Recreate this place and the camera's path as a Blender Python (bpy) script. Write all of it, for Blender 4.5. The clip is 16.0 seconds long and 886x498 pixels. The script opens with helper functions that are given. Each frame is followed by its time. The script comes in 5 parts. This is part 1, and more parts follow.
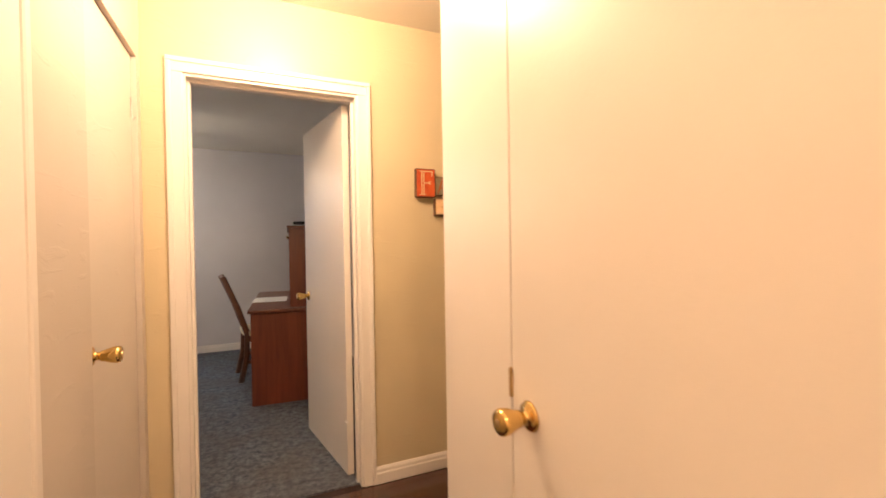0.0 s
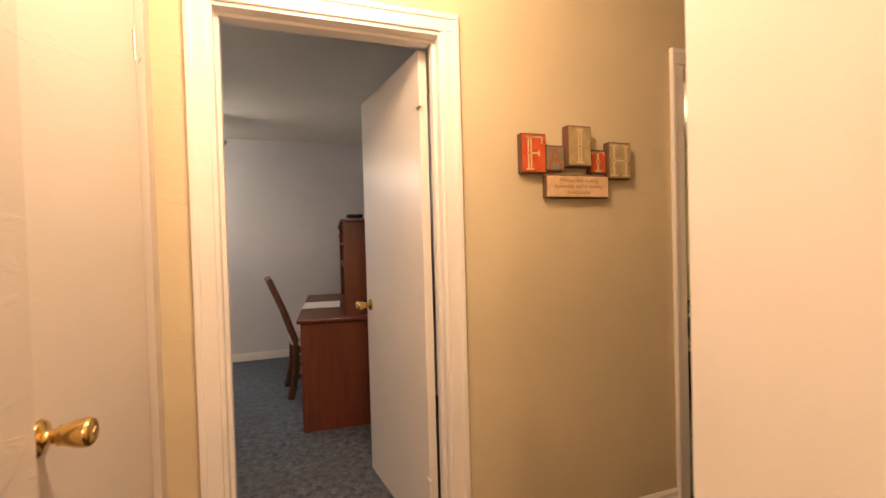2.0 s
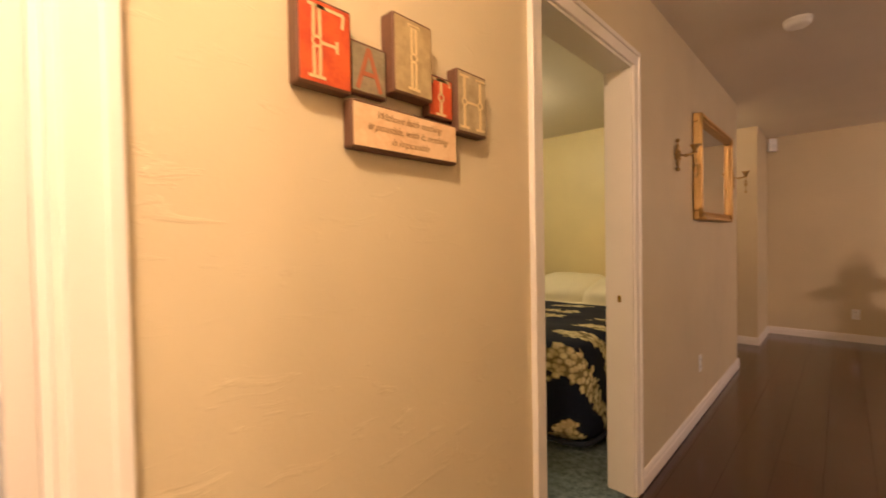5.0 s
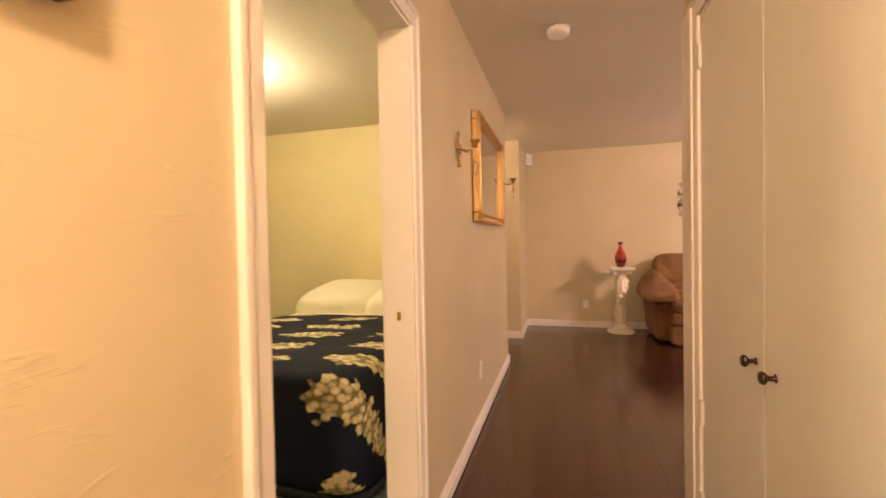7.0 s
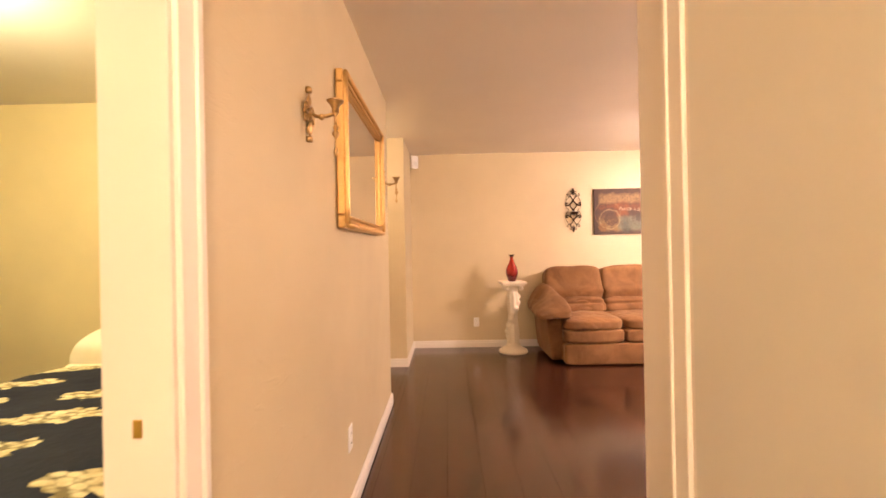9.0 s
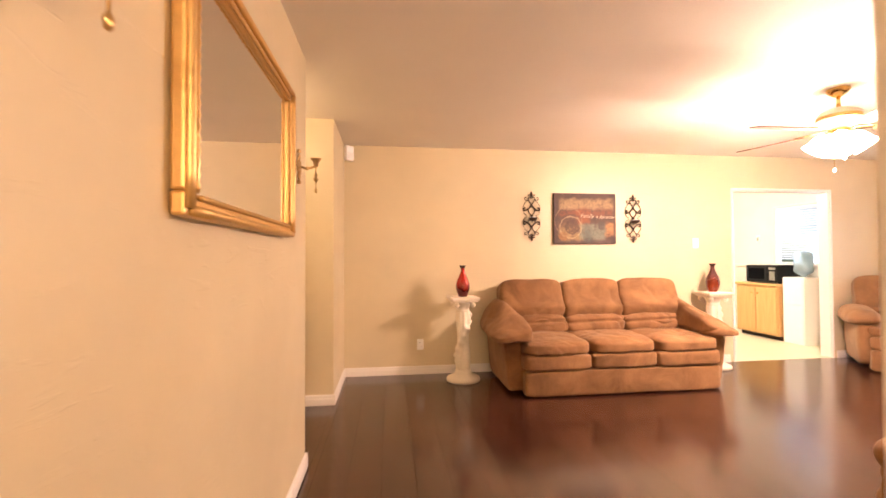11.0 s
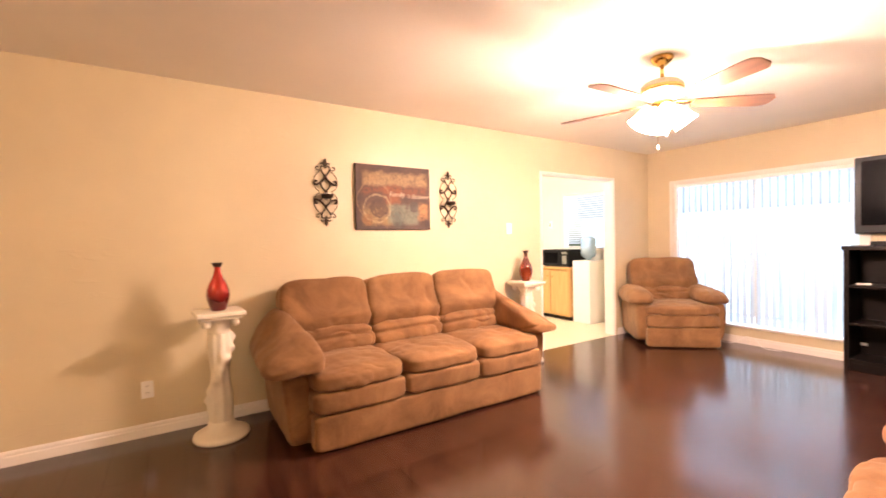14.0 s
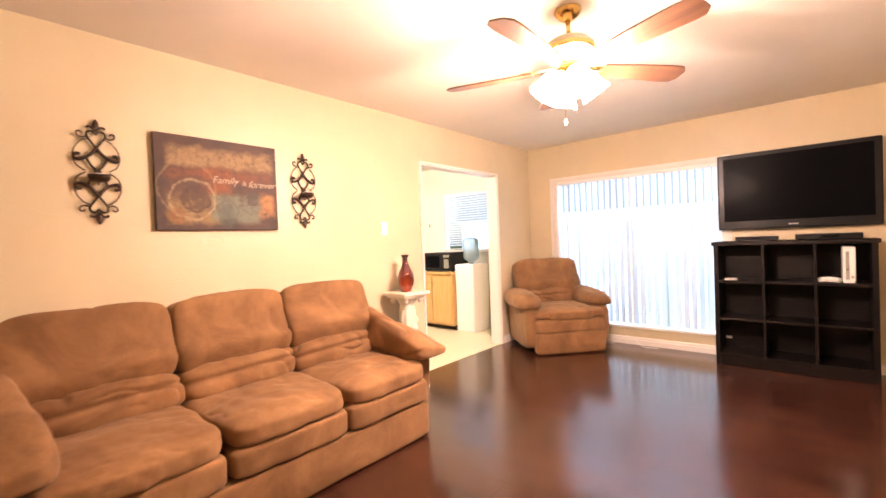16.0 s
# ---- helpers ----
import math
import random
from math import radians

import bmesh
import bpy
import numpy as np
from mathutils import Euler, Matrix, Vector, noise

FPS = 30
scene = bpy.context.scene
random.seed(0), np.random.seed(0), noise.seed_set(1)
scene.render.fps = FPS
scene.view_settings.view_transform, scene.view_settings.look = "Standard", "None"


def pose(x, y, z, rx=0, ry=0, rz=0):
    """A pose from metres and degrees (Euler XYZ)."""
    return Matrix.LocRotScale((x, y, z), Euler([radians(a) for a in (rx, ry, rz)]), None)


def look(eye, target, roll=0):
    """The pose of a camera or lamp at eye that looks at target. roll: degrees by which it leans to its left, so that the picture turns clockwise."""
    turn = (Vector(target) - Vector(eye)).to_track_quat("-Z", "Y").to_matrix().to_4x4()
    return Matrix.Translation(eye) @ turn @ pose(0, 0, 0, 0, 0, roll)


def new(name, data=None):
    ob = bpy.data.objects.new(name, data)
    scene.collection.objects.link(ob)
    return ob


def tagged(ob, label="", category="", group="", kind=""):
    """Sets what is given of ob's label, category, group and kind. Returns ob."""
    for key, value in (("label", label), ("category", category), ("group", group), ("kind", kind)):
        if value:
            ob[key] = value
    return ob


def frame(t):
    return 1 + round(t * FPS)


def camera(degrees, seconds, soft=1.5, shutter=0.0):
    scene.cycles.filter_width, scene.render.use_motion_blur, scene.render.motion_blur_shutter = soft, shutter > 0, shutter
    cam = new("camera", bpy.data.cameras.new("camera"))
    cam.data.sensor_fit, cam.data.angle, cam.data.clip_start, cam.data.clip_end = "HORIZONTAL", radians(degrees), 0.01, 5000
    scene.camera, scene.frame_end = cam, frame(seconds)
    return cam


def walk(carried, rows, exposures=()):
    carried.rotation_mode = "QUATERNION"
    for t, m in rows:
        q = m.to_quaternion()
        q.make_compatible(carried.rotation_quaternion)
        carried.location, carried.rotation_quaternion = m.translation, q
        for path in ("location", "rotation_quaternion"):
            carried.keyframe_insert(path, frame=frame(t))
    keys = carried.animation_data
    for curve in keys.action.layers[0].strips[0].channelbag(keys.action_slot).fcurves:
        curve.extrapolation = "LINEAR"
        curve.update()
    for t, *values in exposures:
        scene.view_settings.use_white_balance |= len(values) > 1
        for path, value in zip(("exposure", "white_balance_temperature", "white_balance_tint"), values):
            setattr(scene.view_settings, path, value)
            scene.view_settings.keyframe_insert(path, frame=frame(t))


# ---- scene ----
cam = camera(92.6, 16.0, 1.6, 0.5)
PATH = [
    (0, (-0.048, 0.048, 1.26), (0.767, 1.874, 1.236), -0.9),
    (0.5, (-0.051, 0.231, 1.264), (0.675, 2.094, 1.227), -1.0),
    (1, (-0.049, 0.389, 1.258), (0.602, 2.28, 1.223), -1.2),
    (1.5, (-0.056, 0.57, 1.26), (0.561, 2.472, 1.223), -1.3),
    (2, (-0.071, 0.728, 1.255), (0.57, 2.622, 1.22), -1.6),
    (2.5, (-0.037, 0.889, 1.238), (0.652, 2.766, 1.202), -1.9),
    (3, (0.009, 1.022, 1.235), (0.797, 2.86, 1.198), -2.1),
    (3.2, (0.027, 1.08, 1.232), (0.871, 2.892, 1.194), -2.2),
    (5.3, (0.461, 1.553, 1.237), (2.015, 2.812, 1.197), -0.9),
    (5.5, (0.504, 1.573, 1.238), (2.122, 2.749, 1.198), -0.9),
    (6, (0.638, 1.629, 1.233), (2.396, 2.581, 1.196), -1.0),
    (6.5, (0.794, 1.656, 1.234), (2.653, 2.393, 1.194), -1.2),
    (7, (0.941, 1.684, 1.225), (2.864, 2.234, 1.186), -1.1),
    (7.5, (1.129, 1.727, 1.238), (3.093, 2.105, 1.196), -1.0),
    (8, (1.304, 1.747, 1.238), (3.29, 1.982, 1.206), -1.0),
    (8.5, (1.52, 1.746, 1.236), (3.516, 1.868, 1.217), -1.1),
    (9, (1.714, 1.752, 1.24), (3.714, 1.774, 1.242), -1.1),
    (9.2, (1.777, 1.758, 1.238), (3.777, 1.752, 1.25), -1.1),
    (11.3, (2.631, 1.712, 1.244), (4.608, 1.409, 1.28), -0.2),
    (11.5, (2.706, 1.671, 1.251), (4.676, 1.328, 1.282), -0.2),
    (12, (2.914, 1.627, 1.268), (4.858, 1.158, 1.287), -0.3),
    (12.5, (3.108, 1.563, 1.281), (5.016, 0.962, 1.289), -0.4),
    (13, (3.283, 1.489, 1.291), (5.131, 0.724, 1.286), -0.5),
    (13.5, (3.44, 1.377, 1.276), (5.212, 0.45, 1.259), -0.8),
    (13.7, (3.506, 1.307, 1.276), (5.246, 0.322, 1.257), -1.2),
    (14, (3.589, 1.232, 1.278), (5.276, 0.159, 1.241), -1.1),
    (14.5, (3.747, 1.116, 1.272), (5.329, -0.107, 1.23), -1.2),
    (15, (3.93, 0.999, 1.279), (5.397, -0.36, 1.236), -1.2),
    (15.5, (4.064, 0.836, 1.278), (5.442, -0.613, 1.234), -1.7),
    (16, (4.208, 0.665, 1.259), (5.523, -0.841, 1.227), -2.2),
]
walk(cam, [(t, look(eye, target, roll)) for t, eye, target, roll in PATH],
     [(0.0, -1.09), (1.0, -1.17), (2.0, -1.20), (3.0, -1.08), (5.5, -0.62), (6.0, -0.45), (6.5, -0.16), (7.0, 0.10), (8.0, 0.50), (9.0, 0.69), (11.5, 0.78), (13.0, 0.79), (13.5, 0.76), (14.5, 0.62), (16.0, 0.54)])

# ---- world, lights ----
def world_sky():
    w = bpy.data.worlds.new("sky")
    scene.world = w
    w.use_nodes = True
    nt = w.node_tree
    nt.nodes.clear()
    out, bg, sky = (nt.nodes.new(n) for n in ("ShaderNodeOutputWorld", "ShaderNodeBackground", "ShaderNodeTexSky"))
    sky.sky_type, sky.sun_disc = "NISHITA", False
    sky.sun_elevation, sky.sun_rotation = radians(50), radians(20)
    bg.inputs["Strength"].default_value = 0.12
    nt.links.new(sky.outputs[0], bg.inputs[0])
    nt.links.new(bg.outputs[0], out.inputs[0])


def lamp(name, kind, m, energy, color, size=0.1, size_y=None):
    d = bpy.data.lights.new(name, kind)
    d.energy, d.color = energy, color
    if kind == "AREA":
        d.size = size
        if size_y:
            d.shape, d.size_y = "RECTANGLE", size_y
    elif kind == "POINT":
        d.shadow_soft_size = size
    elif kind == "SUN":
        d.angle = size
    ob = new(name, d)
    ob.matrix_world = m
    return ob


WARM = (1.0, 0.678, 0.43)
world_sky()
lamp("sun", "SUN", look((-20, 3, 30), (0, 0, 0)), 1.0, (1.0, 0.94, 0.86), radians(0.6))
# daylight through the living room window, bedroom window and kitchen window
lamp("window_daylight", "AREA", look((5.82, -5.55, 3.0), (5.82, -4.3, 0.9)), 72, (0.62, 0.78, 1.0), 2.6, 0.9)
lamp("bedroom_daylight", "AREA", look((-1.25, 6.75, 2.9), (-1.25, 5.7, 1.0)), 150, (0.70, 0.83, 1.0), 1.4, 0.7)
lamp("kitchen_daylight", "AREA", look((8.15, -5.4, 3.0), (8.15, -4.4, 1.5)), 15, (0.85, 0.93, 1.0), 1.4, 0.7)
# lamps of the place, with one unseen fill added in the hall
lamp("hall_bulb_and_fill", "POINT", pose(0.06, 1.53, 2.335), 162, WARM, 0.11)
# southern hall lamp is an unseen fill, added to lift the lower doors
lamp("hall_bulb_and_fill", "POINT", pose(0.0, -0.75, 2.335), 108, WARM, 0.10)
for k in range(4):
    a = radians(45 + 90 * k)
    lamp("fan_bulb", "POINT", pose(5.144 + 0.160 * math.cos(a), -1.462 + 0.160 * math.sin(a), 1.978), 58, (1.0, 0.675, 0.555), 0.025)
lamp("bedroom_bulb", "POINT", pose(3.25, 3.95, 2.28), 69, (1.0, 0.79, 0.48), 0.09)
lamp("study_bulb", "POINT", pose(-1.30, 4.75, 1.96), 78, (1.0, 0.86, 0.72), 0.08)
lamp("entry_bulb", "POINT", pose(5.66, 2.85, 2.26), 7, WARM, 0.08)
lamp("kitchen_bulb", "POINT", pose(8.5, -2.6, 2.28), 88, (1.0, 0.85, 0.68), 0.15)


# ---- materials ----
class Nodes:
    """A short hand for node trees."""

    def __init__(self, name):
        self.m = bpy.data.materials.new(name)
        self.m.use_nodes = True
        self.t = self.m.node_tree
        self.b = self.t.nodes["Principled BSDF"]
        self.co = self.add("ShaderNodeTexCoord").outputs["Object"]

    def add(self, kind, **k):
        n = self.t.nodes.new(kind)
        for a, v in k.items():
            if a == "operation":
                n.operation = v
            elif a == "blend":
                n.data_type, n.blend_type = "RGBA", v
        return n

    def put(self, sock, v):
        if isinstance(v, bpy.types.NodeSocket):
            self.t.links.new(v, sock)
        else:
            sock.default_value = v

    def math(self, op, a, b=0.0, c=0.0):
        n = self.add("ShaderNodeMath", operation=op)
        for s, v in zip(n.inputs, (a, b, c)):
            self.put(s, v)
        return n.outputs[0]

    def mapped(self, scale=(1, 1, 1), rot=(0, 0, 0)):
        n = self.add("ShaderNodeMapping")
        self.put(n.inputs["Vector"], self.co)
        n.inputs["Scale"].default_value = scale
        n.inputs["Rotation"].default_value = rot
        return n.outputs[0]

    def noise(self, scale, detail=4.0, rough=0.55, vec=None, distort=0.0):
        n = self.add("ShaderNodeTexNoise")
        self.put(n.inputs["Vector"], vec or self.co)
        n.inputs["Scale"].default_value, n.inputs["Detail"].default_value = scale, detail
        n.inputs["Roughness"].default_value, n.inputs["Distortion"].default_value = rough, distort
        return n.outputs[0]

    def voronoi(self, scale, vec=None, feature="F1"):
        n = self.add("ShaderNodeTexVoronoi")
        n.feature = feature
        self.put(n.inputs["Vector"], vec or self.co)
        n.inputs["Scale"].default_value = scale
        return n.outputs["Distance"]

    def ramp(self, v, lo, hi):
        n = self.add("ShaderNodeMapRange")
        self.put(n.inputs[0], v)
        n.inputs[1].default_value, n.inputs[2].default_value = lo, hi
        return n.outputs[0]

    def mix(self, f, a, b, blend="MIX"):
        n = self.add("ShaderNodeMix", blend=blend)
        self.put(n.inputs[0], f)
        for s, v in ((n.inputs[6], a), (n.inputs[7], b)):
            self.put(s, (*v, 1) if isinstance(v, tuple) else v)
        return n.outputs[2]

    def xyz(self):
        n = self.add("ShaderNodeSeparateXYZ")
        self.put(n.inputs[0], self.co)
        return n.outputs

    def bump(self, h, strength=0.3, dist=0.005, under=None):
        n = self.add("ShaderNodeBump")
        n.inputs["Strength"].default_value, n.inputs["Distance"].default_value = strength, dist
        self.put(n.inputs["Height"], h)
        if under:
            self.put(n.inputs["Normal"], under)
        self.put(self.b.inputs["Normal"], n.outputs[0])
        return n.outputs[0]

    def done(self, color=None, rough=None, metal=0.0, spec=0.5, **more):
        for k, v in (("Base Color", color), ("Roughness", rough), ("Metallic", metal), ("Specular IOR Level", spec)):
            if v is not None:
                self.put(self.b.inputs[k], (*v, 1) if isinstance(v, tuple) and len(v) == 3 else v)
        for k, v in more.items():
            self.put(self.b.inputs[k.replace("_", " ")], v)
        return self.m


def tint(c, f):
    return tuple(min(1.0, x * f) for x in c)


def painted(name, c, rough=0.5, relief=0.25, strokes=False, spread=0.06):
    """Rolled wall paint, with the trowel marks of the plaster where strokes is set."""
    n = Nodes(name)
    big, fine = n.noise(1.3, 3), n.noise(90, 3)
    col = n.mix(n.ramp(big, 0.3, 0.7), tint(c, 1 - spread), tint(c, 1 + spread))
    h = fine
    if strokes:
        v = n.mapped((3.0, 3.0, 9.0), (0.35, 0.35, 0.2))
        s = n.ramp(n.noise(2.2, 5, 0.6, v, 0.8), 0.575, 0.68)
        h = n.math("MULTIPLY_ADD", s, 0.9, n.math("MULTIPLY", fine, 0.25))
    n.bump(h, relief, 0.003)
    r = n.math("MULTIPLY_ADD", n.noise(5, 3), 0.16, rough - 0.08)
    return n.done(col, r)


def wood(name, a, b, rough=0.35, scale=1.0, axis=0, coat=0.0, relief=0.12, spec=0.5):
    n = Nodes(name)
    s = [14 * scale] * 3
    s[axis] = 1.1 * scale
    info = n.add("ShaderNodeObjectInfo")
    shift = n.add("ShaderNodeVectorMath", operation="ADD")
    n.put(shift.inputs[0], n.mapped(tuple(s)))
    n.put(shift.inputs[1], n.math("MULTIPLY", info.outputs["Random"], 37.0))
    g = n.noise(2.0, 6, 0.62, shift.outputs[0], 0.6)
    col = n.mix(n.ramp(g, 0.32, 0.68), a, b)
    col = n.mix(n.math("MULTIPLY", info.outputs["Random"], 0.35), col, tint(a, 0.7))
    n.bump(g, relief, 0.002)
    r = n.math("MULTIPLY_ADD", g, 0.10, rough - 0.05)
    return n.done(col, r, 0.0, spec, Coat_Weight=coat, Coat_Roughness=0.2)


def plain(name, c, rough=0.4, metal=0.0, vary=0.08, scale=30.0, relief=0.05, **more):
    n = Nodes(name)
    v = n.noise(scale, 4)
    n.bump(v, relief, 0.002)
    r = n.math("MULTIPLY_ADD", v, 0.2, rough - 0.1)
    return n.done(n.mix(v, tint(c, 1 - vary), tint(c, 1 + vary)), r, metal, **more)


def glow(name, c, strength):
    n = Nodes(name)
    return n.done(c, 0.4, Emission_Color=(*c, 1), Emission_Strength=strength)


def carpet(name, a, b, c):
    n = Nodes(name)
    f = n.ramp(n.noise(26, 5, 0.75), 0.36, 0.64)
    big = n.ramp(n.noise(3, 3), 0.35, 0.65)
    col = n.mix(f, a, b)
    col = n.mix(n.math("MULTIPLY", big, 0.45), col, c)
    n.bump(n.noise(160, 3), 0.9, 0.01)
    return n.done(col, 0.95, spec=0.1)


def microfibre(name, a, b):
    """Brushed suede cloth: soft light and dark patches where the nap lies differently."""
    n = Nodes(name)
    nap = n.ramp(n.noise(3.2, 5, 0.6, None, 0.6), 0.30, 0.70)
    fine = n.noise(70, 3)
    col = n.mix(nap, a, b)
    col = n.mix(n.math("MULTIPLY", fine, 0.25), col, tint(a, 0.75))
    n.bump(n.math("MULTIPLY_ADD", n.noise(11, 5, 0.6, None, 0.8), 1.0, n.math("MULTIPLY", n.noise(260, 2), 0.10)), 0.26, 0.014)
    return n.done(col, 0.85, spec=0.2, Sheen_Weight=0.25, Sheen_Roughness=0.4, Sheen_Tint=(1.0, 0.8, 0.6, 1))


TAN = painted("tan_wall_paint", (0.64, 0.54, 0.358), 0.42, 0.33, True)
WHITE = painted("white_gloss_paint", (0.83, 0.785, 0.735), 0.33, 0.10, False, 0.03)
DOOR_WHITE = painted("white_door_paint", (0.82, 0.765, 0.70), 0.36, 0.16, False, 0.04)
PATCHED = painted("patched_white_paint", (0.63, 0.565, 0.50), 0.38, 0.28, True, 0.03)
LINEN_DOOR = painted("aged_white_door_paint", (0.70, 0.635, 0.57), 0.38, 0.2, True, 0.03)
CEIL = painted("ceiling_paint", (0.79, 0.735, 0.64), 0.7, 0.4, False, 0.03)
# closet white, its cooler tint standing in for whiter light from the living room
CLOSET = painted("closet_paint_in_whiter_light", (0.75, 0.735, 0.685), 0.36, 0.16, False, 0.03)
STUDY = painted("grey_blue_wall_paint", (0.66, 0.64, 0.66), 0.45, 0.15)
YELLOW = painted("yellow_wall_paint", (0.80, 0.68, 0.38), 0.42, 0.15)
CREAM = painted("cream_kitchen_paint", (0.83, 0.79, 0.73), 0.5, 0.1)
PLANK = wood("dark_laminate", (0.024, 0.0088, 0.0058), (0.086, 0.031, 0.018), 0.17, 0.55, 0, 0.34, 0.03)
SUBFLOOR = plain("dark_joint", (0.02, 0.009, 0.007), 0.6)
CARPET = carpet("blue_grey_carpet", (0.050, 0.066, 0.092), (0.185, 0.205, 0.245), (0.12, 0.11, 0.105))
CARPET_B = carpet("blue_green_carpet", (0.07, 0.11, 0.13), (0.26, 0.33, 0.34), (0.12, 0.16, 0.17))
TILE = plain("cream_vinyl", (0.72, 0.66, 0.50), 0.35, 0, 0.07, 9)
SUEDE = microfibre("brown_microfibre", (0.150, 0.071, 0.030), (0.345, 0.182, 0.081))
SUEDE_DARK = plain("dark_underside_cloth", (0.03, 0.02, 0.014), 0.9)
PLASTER = plain("ivory_plaster", (0.78, 0.71, 0.58), 0.45, 0, 0.06, 22, 0.25)


def lustre(name, low, high, z0, z1):
    """Shiny glaze that runs from one tone at the foot to another at the neck."""
    n = Nodes(name)
    x, y, z = n.xyz()
    f = n.ramp(n.math("ADD", z, n.math("MULTIPLY_ADD", n.noise(14, 3), 0.10, -0.05)), z0, z1)
    n.bump(n.noise(30, 3), 0.03, 0.002)
    return n.done(n.mix(f, low, high), 0.09, 0.45, Coat_Weight=0.9, Coat_Roughness=0.04)


RED = lustre("red_lustre_glaze", (0.12, 0.003, 0.005), (0.46, 0.018, 0.008), 0.05, 0.17)
AMBER = lustre("amber_glaze", (0.24, 0.035, 0.009), (0.07, 0.006, 0.005), 0.06, 0.20)
IRON = plain("bronzed_iron", (0.045, 0.026, 0.016), 0.45, 0.7, 0.3, 60)
GOLD = plain("gilt_frame", (0.68, 0.44, 0.17), 0.36, 0.65, 0.15, 50, 0.3)
BRASS = plain("brass", (0.72, 0.49, 0.18), 0.2, 1.0, 0.12, 30)
ANTIQUE = plain("antique_brass", (0.52, 0.36, 0.17), 0.32, 1.0, 0.25, 60, 0.2)
BRONZE = plain("dark_bronze", (0.065, 0.042, 0.026), 0.35, 0.7, 0.2, 40)
MIRROR = Nodes("mirror_glass").done((0.86, 0.86, 0.84), 0.01, 1.0)
CREAM_METAL = plain("cream_enamel", (0.80, 0.72, 0.56), 0.3, 0.0, 0.04)
BLACK = plain("black_plastic", (0.009, 0.009, 0.010), 0.32, 0, 0.2, 40, 0.05, Specular_IOR_Level=0.22)
SCREEN = Nodes("dark_screen").done((0.004, 0.004, 0.005), 0.26, 0.0, 0.02)
ESPRESSO = wood("espresso_veneer", (0.005, 0.003, 0.0026), (0.010, 0.006, 0.0045), 0.45, 1.0, 0, 0.0, 0.12, 0.2)
CHERRY = wood("cherry_veneer", (0.105, 0.024, 0.010), (0.175, 0.045, 0.018), 0.38, 1.0, 2)
WALNUT = wood("walnut_stain", (0.10, 0.036, 0.016), (0.18, 0.070, 0.030), 0.38)
PINE = wood("light_oak", (0.60, 0.36, 0.13), (0.72, 0.47, 0.20), 0.4, 1.0, 2)
BLADE = wood("fan_blade_wood", (0.10, 0.045, 0.022), (0.18, 0.085, 0.040), 0.42)
PLASTIC = plain("white_plastic", (0.92, 0.91, 0.90), 0.35, 0, 0.03)
GREY = plain("grey_metal", (0.45, 0.44, 0.42), 0.3, 0.9)
PAPER = plain("white_paper", (0.82, 0.82, 0.80), 0.7, 0, 0.03)
LINEN = plain("ivory_linen", (0.80, 0.74, 0.56), 0.85, 0, 0.05, 18, 0.4)
FAN_GLASS = glow("bright_fan_shade_glass", (1.0, 0.80, 0.66), 50.0)
SHADE = glow("lit_frosted_glass", (1.0, 0.92, 0.78), 14.0)


def hazy_garden():
    """Bright hazy garden: pale sky light with soft green and grey masses."""
    n = Nodes("daylight_backdrop")
    f = n.ramp(n.noise(1.6, 4, 0.6), 0.42, 0.62)
    c = n.mix(f, (0.70, 0.79, 0.98), (0.54, 0.65, 0.74))
    return n.done(c, 0.6, Emission_Color=c, Emission_Strength=1.4)


DAYLIGHT = hazy_garden()
GLASS = Nodes("window_glass").done((1, 1, 1), 0.0, 0.0, 0.5, Transmission_Weight=1.0, IOR=1.05)
BOTTLE = Nodes("blue_water_bottle").done((0.58, 0.74, 0.86), 0.12, 0.0, 0.5, Transmission_Weight=0.65, IOR=1.1)


# ---- mesh helpers ----
def part(name, bm, material, parent=None, label="", smooth=False):
    me = bpy.data.meshes.new(name)
    bmesh.ops.recalc_face_normals(bm, faces=bm.faces)
    if smooth:
        for f in bm.faces:
            f.smooth = True
    bm.to_mesh(me)
    bm.free()
    me.materials.append(material)
    ob = new(name, me)
    if parent:
        ob.parent = parent
    if label:
        ob["label"] = label
    return ob


def thing(name, m, label, category, group=""):
    ob = new(name)
    ob.empty_display_size = 0.05
    ob.matrix_world = m
    return tagged(ob, label, category, group)


def structure(ob, label="", category=""):
    return tagged(ob, label, category, "", "structure")


def box(x0, x1, y0, y1, z0, z1, bevel=0.0, bm=None, seg=2):
    out = bm or bmesh.new()
    b = bmesh.new()
    bmesh.ops.create_cube(b, size=1.0)
    for v in b.verts:
        v.co = Vector(((x0 + x1) / 2 + v.co.x * (x1 - x0), (y0 + y1) / 2 + v.co.y * (y1 - y0), (z0 + z1) / 2 + v.co.z * (z1 - z0)))
    if bevel:
        bmesh.ops.bevel(b, geom=b.edges, offset=bevel, segments=seg, affect="EDGES", profile=0.5)
    return join(out, b)


def join(out, b):
    made = {}
    for v in b.verts:
        made[v] = out.verts.new(v.co)
    for f in b.faces:
        try:
            out.faces.new([made[v] for v in f.verts])
        except ValueError:
            pass
    b.free()
    return out


def moved(bm, m):
    for v in bm.verts:
        v.co = m @ v.co
    return bm


